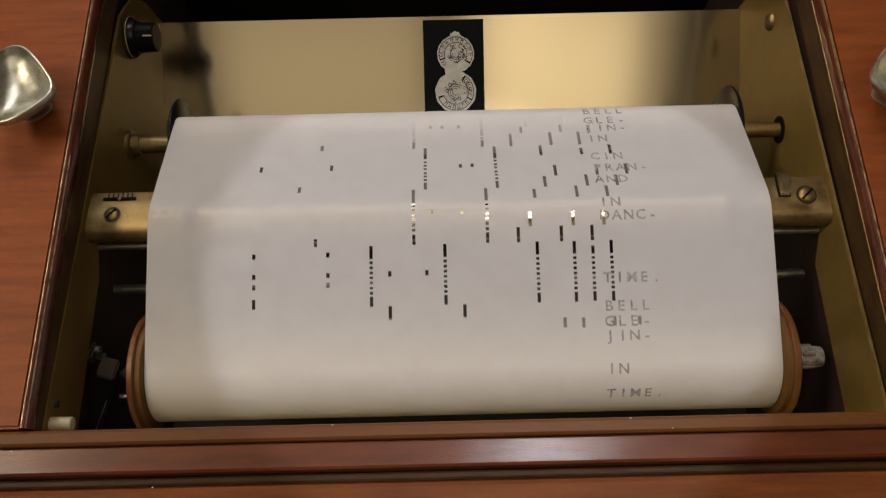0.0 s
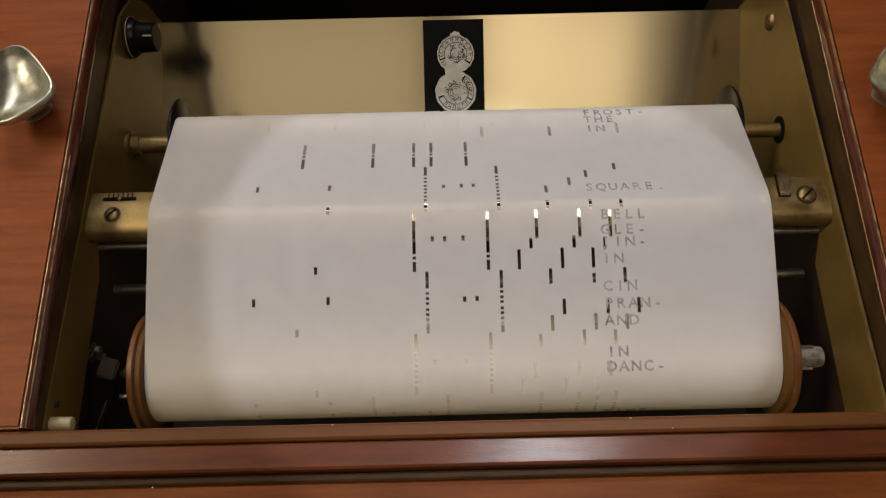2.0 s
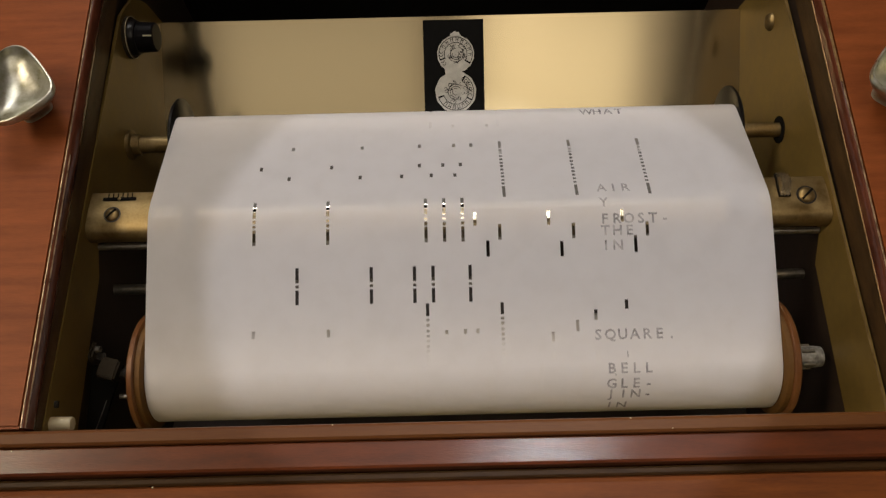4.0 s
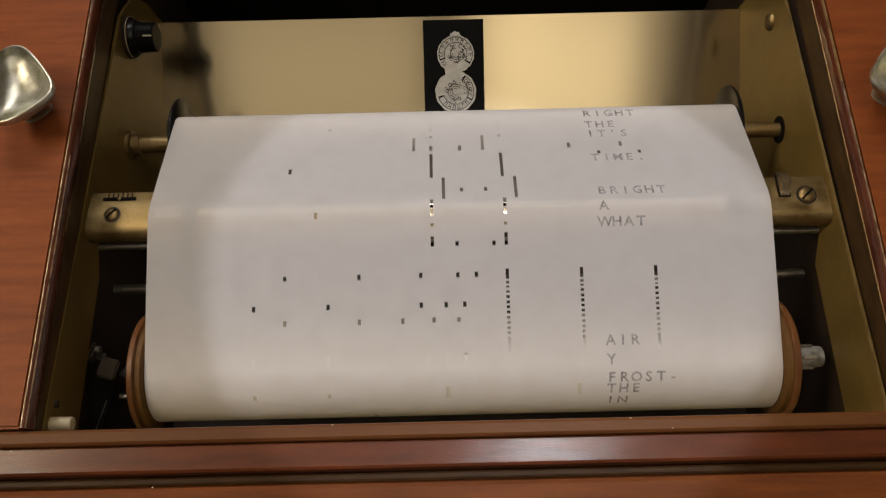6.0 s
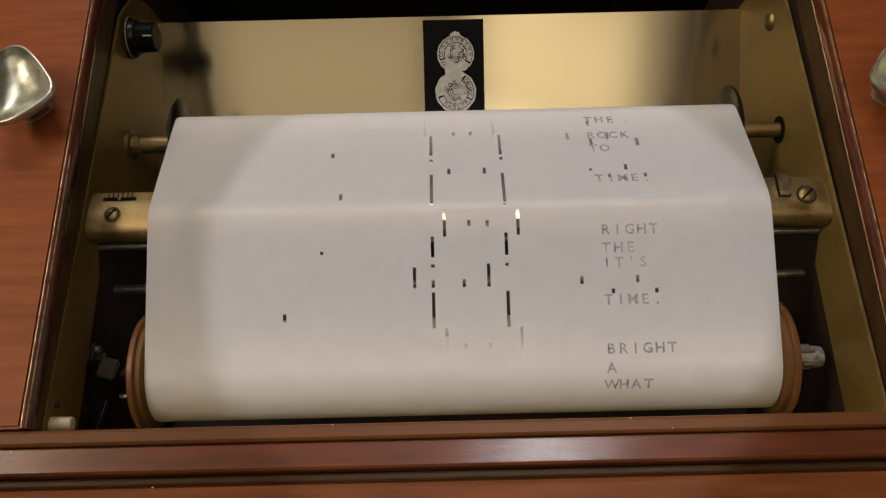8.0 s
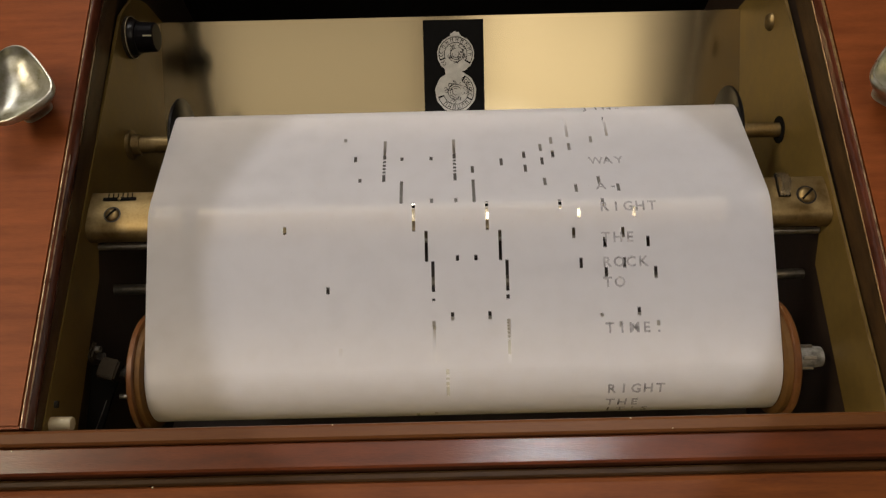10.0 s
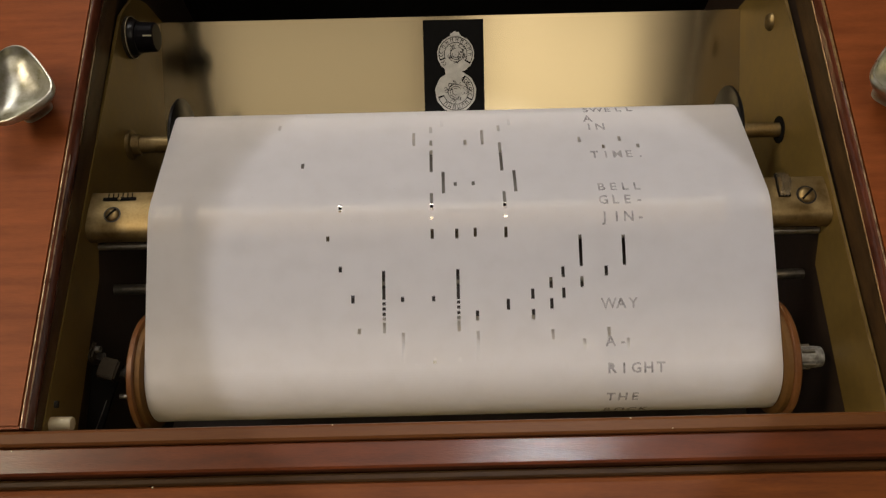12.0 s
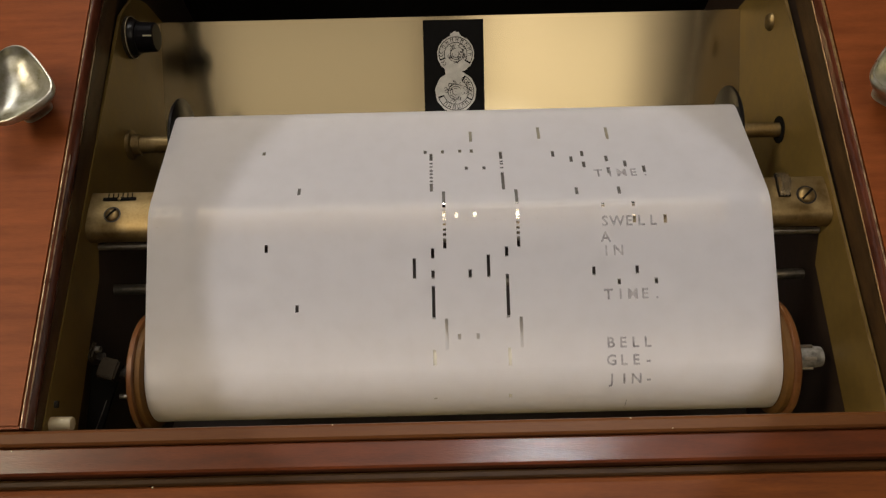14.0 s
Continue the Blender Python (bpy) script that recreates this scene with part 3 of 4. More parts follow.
def build_bar_fittings():
    slotted_screw("slotted_screw", (-0.1612, 0.0010, -0.0046), 0.0032, 48)
    slotted_screw("slotted_screw", (0.1616, 0.0028, -0.0046), 0.0038, 42)
    sc = thing("alignment_scale", (-0.1592, 0.0094, -0.0060), "dark slot with engraved index marks on the brass block", "scale")
    part("slot", box(-0.0078, 0.0078, -0.0009, 0.0009, 0.0002, 0.0008, 0.0003), BLACK_MATT, sc)
    for i in range(6):
        x = -0.0052 + i * 0.0022
        part("tick_mark", box(x - 0.00018, x + 0.00018, 0.0004, 0.0030, 0.0003, 0.0007), BLACK_MATT, sc)
    part("pin", lathe([(0.0004, 0.0008), (0.0012, 0.0007), (0.0014, 0.0001)], 16, "z"), BRASS, sc, "small brass pin")
    # knurled adjusting wheel standing out of the block
    w = thing("knurled_wheel", (0.1514, 0.0086, -0.0060), "knurled brass adjusting wheel set in the end block", "wheel")
    bm = bmesh.new()
    seg, rows = 40, 7
    vs = []
    for j in range(rows):
        x = -0.0022 + 0.0044 * j / (rows - 1)
        ring = []
        for i in range(seg):
            a = 2 * math.pi * i / seg
            r = 0.0060 + (0.00046 if (i + j) % 2 else -0.00046)
            ring.append(bm.verts.new((x, r * math.cos(a), r * math.sin(a))))
        vs.append(ring)
    for a, b in zip(vs, vs[1:]):
        for i in range(seg):
            bm.faces.new((a[i], a[(i + 1) % seg], b[(i + 1) % seg], b[i]))
    bm.faces.new(vs[0])
    bm.faces.new(vs[-1])
    part("knurl", bm, BAR_BRASS, w)
    # black block for the shaded gap round the wheel
    part("well", box(-0.0027, 0.0030, -0.0064, 0.0058, 0.0006, 0.0018, 0.0002, 1), BLACK_MATT, w, "dark slot round the wheel")


# ---- spools ----


def build_spools():
    sup = thing("supply_spool", (0, *AXIS_S), "supply spool with black flanges, nearly run off", "spool")
    part("wound_paper", lathe([(-0.1425, RS), (0.1425, RS)], 64), PAPER_ROLL, sup, "last wound layers of cream paper", True)
    for s in (-1, 1):
        prof = [(s * 0.1434, 0.0040), (s * 0.1434, 0.0230), (s * 0.1439, 0.0237), (s * 0.1449, 0.0237), (s * 0.1455, 0.0230), (s * 0.1457, 0.0100), (s * 0.1475, 0.0080), (s * 0.1475, 0.0040)]
        part("flange", lathe(prof, 64), BLACK, sup, "black spool flange", True)
    for s, mat in ((-1, BRASS), (1, BRASS)):
        ch = thing("spool_chuck", (s * PLATE_X[s], *AXIS_S), "metal drive chuck holding the supply spool" if s < 0 else "brass bearing pin holding the supply spool", "chuck")
        prof = [(0, 0.0078), (-s * 0.0018, 0.0078), (-s * 0.0024, 0.0070), (-s * 0.0024, 0.0056), (-s * 0.0050, 0.0056), (-s * 0.0056, 0.0044), (-s * 0.0262, 0.0044)]
        if s < 0:
            part("collar", lathe(prof[:5] + [(-s * 0.0064, 0.0057)], 40), BRASS, ch, "worn brass collar", True)
            prof = [(-s * 0.0064, 0.0044), (-s * 0.0262, 0.0044)]
        if s > 0:
            prof = [(0, 0.0038), (-s * 0.0262, 0.0038)]
            # flat black ring for the shade inside the bore
            part("bore", lathe([(-s * 0.0001, 0.0072), (-s * 0.0006, 0.0072), (-s * 0.0007, 0.0040), (-s * 0.0001, 0.0039)], 40), BLACK_MATT, ch, "dark bearing bore")
        part("shaft", lathe(prof, 40), mat, ch, smooth=True)
    tk = thing("take_up_spool", (0, CT[0], CT[1]), "take-up spool with varnished brown flanges", "spool")
    part("wound_paper", lathe([(-0.1425, RT - 0.00027), (0.1425, RT - 0.00027)], 128), PAPER_ROLL, tk, "wound cream paper", True)
    for s in (-1, 1):
        prof = [(s * 0.1466, 0.0040), (s * 0.1466, 0.0276), (s * 0.1471, 0.0282), (s * 0.1489, 0.0282), (s * 0.1495, 0.0276), (s * 0.1497, 0.0150), (s * 0.1512, 0.0140), (s * 0.1512, 0.0040)]
        part("spacer", lathe([(s * 0.1434, 0.0040), (s * 0.1434, 0.0252), (s * 0.1442, 0.0262), (s * 0.1464, 0.0264)], 72), AMBER, tk, "dark amber spacer ring", True)
        part("flange", lathe(prof, 72), COPPER_WOOD, tk, "varnished brown flange", True)
    part("axle", lathe([(0.1512, 0.0042), (0.1560, 0.0042), (0.1562, 0.0050), (0.1672, 0.0052), (0.1704, 0.0048), (0.1708, 0.0030)], 20), AXLE, tk, "dirty pale steel axle end")
    for i in range(5):
        a = 2 * math.pi * i / 5
        part("drive_tooth", moved(box(0.1600, 0.1660, -0.0008, 0.0008, 0.0045, 0.0062, 0.0002, 1), pose(0, 0, 0, math.degrees(a))), STEEL, tk, "worn drive tooth")
    part("axle_stub", lathe([(-0.1512, 0.0034), (-0.1600, 0.0034), (-0.1602, 0.0022), (-0.1640, 0.0022)], 24), DARK_STEEL, tk, "dark axle stub", True)
    return sup, tk


def build_fittings():
    rod = thing("guide_rod", (0, -0.0217, -0.0460), "dull steel guide rod across the box behind the paper", "rod")
    part("bar", lathe([(-PLATE_X[-1], 0.0026), (PLATE_X[1], 0.0026)], 24), STEEL, rod, smooth=True)
    rod2 = thing("cross_rod", (0, -0.0088, -0.0200), "dull steel cross rod below the tracker bar", "rod")
    part("bar", lathe([(-0.1725, 0.0016), (0.1718, 0.0016)], 20), STEEL, rod2, smooth=True)
    # bracket of the brake on the west plate
    br = thing("brake_bracket", (-PLATE_X[-1], -0.0580, -0.0300), "dark steel brake bracket with a black strap on the side plate", "bracket")
    part("foot", moved(box(0.0, 0.0022, -0.0048, 0.0050, -0.0026, 0.0026, 0.0010), pose(0, 0, 0.001, -20)), DARK_BRONZE, br, "dull bronze foot link")
    part("block", moved(box(0.0052, 0.0138, -0.0098, -0.0002, -0.010, 0.001, 0.0009), pose(0, 0, 0, 0, 10, -14)), DARK_BRONZE, br, "dark bronze block")
    part("arm", box(0.0018, 0.0062, -0.0030, 0.0004, -0.0050, -0.0008, 0.0006), DARK_STEEL, br, "short dark arm")
    part("screw_head", lathe([(0.0024, 0.0017), (0.0046, 0.0016), (0.0049, 0.0009), (0.0043, 0.0008), (0.0042, 0.0001)], 20, "x", (0, 0.0012, 0.0014)), STEEL, br, "bright socket screw head", True)
    strap = bmesh.new()
    for k, (y, z) in enumerate(((-0.004, -0.0080), (-0.012, -0.0095), (-0.022, -0.0110), (-0.034, -0.0125), (-0.039, -0.0150))):
        x0, x1 = -0.0028 - 0.0002 * k, 0.0120 - 0.0026 * k
        for dz in (0.0, -0.0018):
            strap.verts.new((x0, y, z + dz)), strap.verts.new((x1, y, z + dz))
    strap.verts.ensure_lookup_table()
    v = strap.verts
    for k in range(4):
        i, j = 4 * k, 4 * k + 4
        for p, q in ((0, 1), (1, 3), (3, 2), (2, 0)):
            strap.faces.new((v[i + p], v[i + q], v[j + q], v[j + p]))
    strap.faces.new((v[0], v[1], v[3], v[2])), strap.faces.new((v[16], v[17], v[19], v[18]))
    part("strap", strap, BLACK_MATT, br, "black leather strap")
    for x, y, z in ((0.0165, -0.0085, -0.010), (0.0140, -0.0180, -0.014)):
        part("pivot", lathe([(-0.004, 0.0012), (0.0, 0.0012), (0.0006, 0.0007)], 16, "x", (x, y, z)), STEEL, br, "bright pivot pin", True)
    part("strap_edge", moved(box(-0.0002, 0.0002, -0.0125, 0.0125, -0.0002, 0.0002), pose(0.0040, -0.0250, -0.0112, 3, 0, -15)), STEEL, br, "thin bright strap edge")
    sc = thing("plate_screw", (-PLATE_X[-1], -0.0868, -0.0030), "small dark screw head in the side plate", "screw")
    part("head", lathe([(0.0, 0.0016), (0.0008, 0.0016), (0.0012, 0.0011), (0.0013, 0.0001)], 18), DARK_STEEL, sc, smooth=True)
    part("slot", box(0.0010, 0.0015, -0.0014, 0.0014, -0.0002, 0.0002), BLACK_MATT, sc, "driver slot")
    plug = thing("buffer_plug", (-PLATE_X[-1], -0.0952, -0.0022), "cream plastic buffer plug on the side plate", "plug")
    part("body", lathe([(0, 0.0030), (0.0082, 0.0030), (0.0089, 0.0027), (0.0091, 0.0004)], 32), CREAM, plug, smooth=True)
    # control knob with pointer
    k = thing("control_knob", (-PLATE_X[-1], 0.1120, -0.0215), "black pointer knob with a white index line", "knob")
    part("collar", lathe([(0.0002, 0.0112), (0.0020, 0.0112), (0.0024, 0.0108), (0.0022, 0.004)], 40), DARK_BRONZE, k, "dark bronze collar ring", True)
    part("skirt", lathe([(0.0013, 0.0098), (0.0044, 0.0096), (0.0058, 0.0088), (0.0062, 0.001)], 40), BLACK, k, smooth=True)
    grip = bmesh.new()
    seg = 40
    vs = []
    for d, q in ((0.006, 1.0), (0.0146, 0.94), (0.0154, 0.86)):
        ring = []
        for i in range(seg):
            a = 2 * math.pi * i / seg
            r = (0.0082 + (0.0001 if i % 8 < 4 else 0.0)) * q
            ring.append(grip.verts.new((d, r * math.cos(a), r * math.sin(a))))
        vs.append(ring)
    for a, b in zip(vs, vs[1:]):
        for i in range(seg):
            grip.faces.new((a[i], a[(i + 1) % seg], b[(i + 1) % seg], b[i]))
    grip.faces.new(vs[-1])
    grip_part = part("grip", grip, KNOB_BLACK, k, "smooth black grip")
    part("rim", lathe([(0.0022, 0.0114), (0.0026, 0.0114), (0.0026, 0.0112), (0.0022, 0.0111)], 48), CREAM, k, "pale rim line", True)
    k.scale = (0.98, 0.98, 0.98)
    part("index_line", moved(box(0.0104, 0.0150, -0.0004, 0.0004, 0.0074, 0.0083, 0.0002, 1), pose(0, 0, 0, 30)), CREAM, grip_part, "white index line")
    sc = thing("dome_screw", (PLATE_X[1], 0.1160, -0.0262), "round-head brass screw in the side plate", "screw")
    part("head", lathe([(0, 0.0048), (-0.0010, 0.0046), (-0.0024, 0.0034), (-0.0030, 0.0004)], 28), BRASS, sc, smooth=True)


# ---- the music roll: rigid slips of paper, end to end ----
HOLES = []


def phrase(*holes):
    """Punched slots: track, then start and end along the roll in millimetres."""
    HOLES.extend(holes)


phrase((19, -57.4, -52.9), (16, -57.2, -52.7), (24, -56.9, -52.6), (28, -56.7, -52.9), (-12, -52.0, -45.8), (0, -51.8, -45.8), (-34, -46.0, -41.6), (-15, -45.9, -41.3), (18, -45.8, -41.3), (-3, -45.7, -41.3), (24, -45.7, -41.3), (12, -45.7, -41.3), (21, -45.6, -41.2), (-15, -40.4, -39.1), (21, -40.3, -39.1), (-3, -40.3, -39.1), (24, -40.2, -38.9), (18, -40.2, -38.9), (12, -40.1, -38.9), (21, -38.1, -36.8), (-3, -38.1, -36.7), (-15, -38.0, -36.9))
phrase((24, -38.0, -36.7), (18, -37.9, -36.6), (12, -37.9, -36.5), (-34, -37.2, -34.8), (-22, -36.9, -34.6), (-3, -35.8, -34.5), (21, -35.7, -34.5), (-15, -35.7, -34.5), (24, -35.6, -34.3), (18, -35.6, -34.3), (12, -35.5, -34.3), (21, -33.5, -32.3), (-3, -33.5, -32.3), (24, -33.4, -32.1), (18, -33.4, -32.1), (-15, -33.3, -32.3), (12, -33.3, -32.0), (-34, -32.6, -30.2), (-12, -32.4, -29.9), (-22, -32.3, -30.1), (-6, -32.2, -29.9), (21, -31.2, -29.9), (-3, -31.2, -29.9), (-15, -31.2, -29.9), (24, -31.1, -29.9), (18, -31.1, -29.7), (12, -30.9, -29.7), (-3, -28.9, -27.6), (-15, -28.9, -27.6), (24, -28.8, -27.5))
phrase((21, -28.8, -27.6), (18, -28.7, -27.5), (12, -28.7, -27.4), (-3, -26.6, -25.3), (-15, -26.6, -25.3), (24, -26.5, -25.3), (18, -26.4, -25.1), (21, -26.4, -25.3), (12, -26.3, -25.1), (-15, -24.3, -18.2), (-3, -24.1, -18.1), (21, -24.0, -20.4), (24, -24.0, -18.0), (18, -23.9, -18.1), (12, -23.9, -18.0), (-34, -23.3, -20.9), (-22, -23.1, -20.8), (-8, -18.1, -13.5), (-24, -18.1, -14.5), (9, -18.1, -11.0), (16, -18.0, -10.8), (4, -18.0, -13.2), (21, -17.8, -10.8))
phrase((4, -12.1, -10.7), (-8, -12.0, -10.8), (11, -10.9, -3.9), (18, -10.8, -3.7), (23, -10.8, -3.7), (4, -9.8, -8.3), (-8, -9.8, -8.3), (4, -7.3, -6.0), (-8, -7.3, -6.0), (4, -5.0, -3.6), (-8, -4.9, -3.6), (0, -3.9, -1.6), (-5, -3.8, -1.5), (4, -2.6, -1.3), (-8, -2.6, -1.3), (4, -0.2, 1.1), (-8, -0.2, 1.1), (-8, 2.0, 10.0), (4, 2.4, 10.0), (24, 3.2, 10.0), (12, 3.2, 8.8), (19, 3.2, 10.3))
phrase((-27, 9.7, 13.4), (6, 9.9, 14.6), (14, 10.0, 17.0), (-6, 10.0, 14.6), (21, 10.1, 17.4), (26, 10.1, 17.0), (-6, 15.6, 16.9), (6, 15.7, 17.0), (16, 17.2, 24.3), (23, 17.2, 24.2), (28, 17.4, 24.3), (-6, 18.0, 19.2), (6, 18.1, 19.3), (-6, 20.2, 21.4), (6, 20.2, 21.5), (-6, 23.0, 24.2), (6, 23.1, 24.3), (-34, 23.8, 27.3), (-22, 23.9, 27.5), (0, 24.0, 26.4), (2, 24.2, 26.5), (6, 25.2, 26.5), (-6, 25.2, 26.5), (6, 27.6, 28.9), (-6, 27.6, 28.7))
phrase((6, 29.9, 38.0), (-6, 30.4, 38.0), (26, 31.2, 38.0), (14, 31.2, 38.2), (21, 31.3, 35.7), (-24, 37.8, 41.3), (-8, 38.0, 42.6), (9, 38.1, 47.2), (16, 38.2, 47.5), (4, 38.2, 42.8), (21, 38.2, 47.4), (-8, 43.7, 45.0), (4, 43.8, 45.2), (4, 46.1, 65.8), (-8, 46.2, 65.8), (23, 47.4, 52.1), (18, 47.5, 53.2), (11, 47.6, 52.2))
phrase((-3, 51.7, 54.1), (-5, 51.8, 54.2), (0, 51.9, 54.3), (12, 52.2, 65.8), (24, 52.3, 64.6), (19, 52.4, 65.7), (-6, 65.5, 70.4), (-22, 65.5, 69.1), (21, 65.6, 70.3), (26, 65.6, 70.1), (6, 65.6, 70.4), (14, 65.8, 70.3), (-6, 71.3, 72.6), (6, 71.3, 72.6))
phrase((-6, 73.5, 74.8), (6, 73.6, 75.0), (14, 74.9, 79.4), (-6, 75.9, 77.2), (6, 76.0, 77.3), (-6, 78.1, 79.4), (6, 78.2, 79.6), (-22, 79.2, 82.7), (-34, 79.2, 82.6), (-3, 79.4, 81.3), (18, 79.4, 84.4), (0, 79.4, 81.7), (2, 79.6, 81.7), (-6, 80.4, 81.7), (6, 80.5, 81.8), (-6, 83.0, 84.3), (6, 83.1, 84.5), (21, 84.4, 89.0), (-6, 85.4, 86.6), (6, 85.5, 86.7), (-6, 87.8, 93.5), (6, 87.9, 93.2), (26, 89.0, 93.2))
phrase((-27, 94.1, 100.7), (-15, 93.9, 100.5), (-8, 93.8, 100.4), (-5, 93.8, 100.4), (1, 93.8, 100.4), (-27, 101.7, 103.0), (-15, 101.5, 102.8), (-8, 101.4, 102.7), (-5, 101.4, 102.7), (1, 101.4, 102.7), (-27, 104.0, 110.8), (-15, 103.8, 110.6), (-8, 103.7, 110.5), (-5, 103.7, 110.5), (1, 103.7, 110.5), (16, 113.5, 120.5), (4, 114.1, 121.5), (28, 114.6, 122.4))
phrase((-22, 121.2, 128.4), (0, 121.3, 128.3), (-3, 121.4, 128.4), (-6, 121.4, 128.5), (-34, 121.6, 128.6), (6, 121.7, 128.9), (18, 121.7, 128.7), (30, 122.1, 128.7), (14, 128.1, 134.9), (2, 128.5, 134.9), (26, 128.8, 134.6), (-3, 128.9, 130.5), (-6, 129.0, 130.8), (0, 129.1, 130.6), (-22, 129.2, 130.7), (-34, 129.5, 130.7), (-3, 131.5, 132.6), (-22, 131.5, 133.0), (-34, 131.6, 133.2), (-6, 131.7, 132.9), (0, 131.8, 132.9), (-34, 134.0, 142.3), (-3, 134.0, 142.7), (0, 134.1, 142.7), (-6, 134.3, 142.7), (-22, 134.4, 142.4))
phrase((31, 142.6, 149.6), (7, 142.6, 149.5), (19, 142.7, 149.5), (7, 150.6, 151.8), (31, 150.7, 151.9), (19, 150.7, 151.7), (19, 152.9, 154.1), (7, 152.9, 154.1), (31, 153.0, 154.2), (7, 155.2, 156.5), (19, 155.3, 156.5), (31, 155.4, 156.6), (-17, 156.2, 158.6), (-29, 156.2, 158.7), (-10, 156.3, 158.7), (-1, 156.4, 158.7), (-5, 156.5, 158.9), (7, 157.5, 158.7), (19, 157.7, 159.0), (31, 157.8, 158.8), (7, 159.9, 161.2))
phrase((19, 160.0, 161.2), (31, 160.2, 161.3), (19, 162.3, 163.5), (7, 162.3, 163.5), (31, 162.4, 163.6), (-34, 163.0, 165.5), (-22, 163.3, 165.7), (-3, 163.3, 165.7), (-7, 163.3, 165.7), (0, 163.4, 165.8), (19, 164.5, 165.9), (7, 164.5, 165.7), (31, 164.8, 165.8), (19, 166.9, 168.1), (7, 166.9, 168.1), (31, 167.0, 168.2), (31, 169.3, 170.6), (19, 169.3, 170.5), (7, 169.3, 170.2), (7, 171.7, 172.4), (19, 171.7, 172.4), (31, 171.7, 172.3), (31, 173.4, 174.5), (19, 173.4, 174.6), (7, 173.4, 174.6), (31, 175.5, 180.2), (19, 175.6, 180.2), (7, 175.6, 180.2), (-17, 176.5, 178.9), (-29, 176.6, 178.8))
phrase((2, 176.7, 179.1), (-1, 176.8, 179.1), (-7, 176.8, 179.2))
phrase((5, 191.1, 193.2), (7, 191.1, 196.9), (-5, 191.1, 195.7), (-1, 191.2, 193.3), (-5, 200.3, 201.8), (7, 200.5, 201.7))
phrase((-24, 204.9, 208.1), (-5, 205.1, 213.9), (7, 205.4, 214.0), (9, 214.0, 227.8), (-3, 214.0, 227.8), (4, 218.5, 221.0), (0, 218.5, 220.9))
phrase((7, 227.8, 244.1), (-5, 227.8, 244.1), (-29, 232.3, 235.7), (31, 241.7, 243.9), (24, 241.8, 244.0), (0, 246.2, 249.8), (4, 246.2, 256.7), (-5, 246.3, 249.7), (-8, 246.4, 255.7), (19, 246.5, 249.9), (28, 246.7, 249.9))
phrase((-5, 255.5, 256.8), (7, 255.5, 256.8), (-5, 260.2, 269.6), (7, 260.5, 270.7), (-23, 262.5, 263.8), (-3, 269.5, 282.2), (9, 269.6, 282.2))
phrase((4, 273.9, 276.6), (1, 274.1, 276.8), (7, 284.4, 304.0), (-5, 285.2, 303.8), (-20, 288.7, 292.4))
phrase((25, 299.2, 301.8), (31, 299.4, 301.8), (-2, 303.9, 307.5), (4, 303.9, 307.7), (22, 304.1, 305.6), (28, 304.3, 307.9), (-5, 312.8, 313.9), (7, 313.0, 315.0))
phrase((7, 316.7, 330.8), (-5, 316.9, 330.8), (-22, 316.9, 320.0), (23, 320.8, 326.3), (31, 320.8, 326.3), (26, 326.0, 330.7), (19, 326.2, 330.9), (6, 330.7, 344.5), (-6, 330.7, 344.8), (-1, 330.8, 333.3), (2, 330.9, 333.3), (30, 335.4, 340.2), (23, 335.5, 340.2))
phrase((26, 339.9, 344.6), (18, 340.0, 344.8), (-29, 344.6, 348.2), (-8, 344.7, 358.5), (4, 344.7, 358.5), (19, 349.4, 354.0), (28, 349.4, 354.2), (16, 353.9, 358.6), (23, 354.1, 358.7))
phrase((-5, 358.3, 360.9), (2, 358.4, 372.5), (-10, 358.4, 372.4), (-1, 358.6, 360.9), (26, 363.1, 367.8), (19, 363.1, 367.9), (14, 367.8, 372.5), (23, 367.9, 372.8), (-17, 372.2, 374.7), (-1, 372.3, 377.2), (-13, 372.3, 377.1), (11, 376.9, 381.7), (2, 377.0, 381.6), (-1, 378.0, 379.3), (-13, 378.0, 379.3))
phrase((-1, 380.2, 381.6), (-13, 380.2, 381.6), (7, 381.6, 386.5), (14, 381.6, 386.4), (-13, 382.5, 384.0), (-1, 382.6, 384.1), (-13, 384.9, 386.3), (-1, 385.0, 386.3), (-18, 386.1, 389.6), (-5, 386.2, 388.6), (-10, 386.3, 388.5), (11, 386.3, 390.9), (16, 386.4, 391.1), (-1, 387.0, 400.6), (-13, 387.4, 400.5), (14, 391.0, 395.9), (19, 391.2, 396.0), (16, 395.8, 400.7), (23, 396.1, 400.6), (-20, 400.3, 402.9), (19, 400.6, 415.0), (26, 400.7, 414.6))
phrase((-22, 414.5, 416.9), (-1, 414.6, 419.1), (7, 414.6, 419.5), (-5, 414.7, 419.2), (2, 415.3, 419.3), (7, 423.8, 425.1), (-5, 423.8, 425.1))
phrase((-20, 428.3, 432.0), (-5, 428.4, 437.9), (7, 428.5, 438.1), (-3, 437.7, 451.7), (9, 437.8, 451.8), (-1, 442.3, 444.7), (2, 442.4, 444.9))
phrase((7, 451.7, 471.3), (-5, 451.8, 466.7), (-27, 456.1, 459.4), (31, 465.5, 468.0), (25, 465.5, 468.0))
phrase((-5, 470.0, 473.7), (21, 470.1, 473.8), (1, 470.1, 473.8), (4, 470.2, 480.4), (-8, 470.2, 479.4), (28, 470.3, 473.8), (-5, 479.3, 483.8), (7, 479.5, 483.9), (-32, 483.6, 487.1), (9, 483.7, 488.5), (-3, 483.7, 488.3), (-3, 489.4, 490.7), (9, 489.5, 490.8))
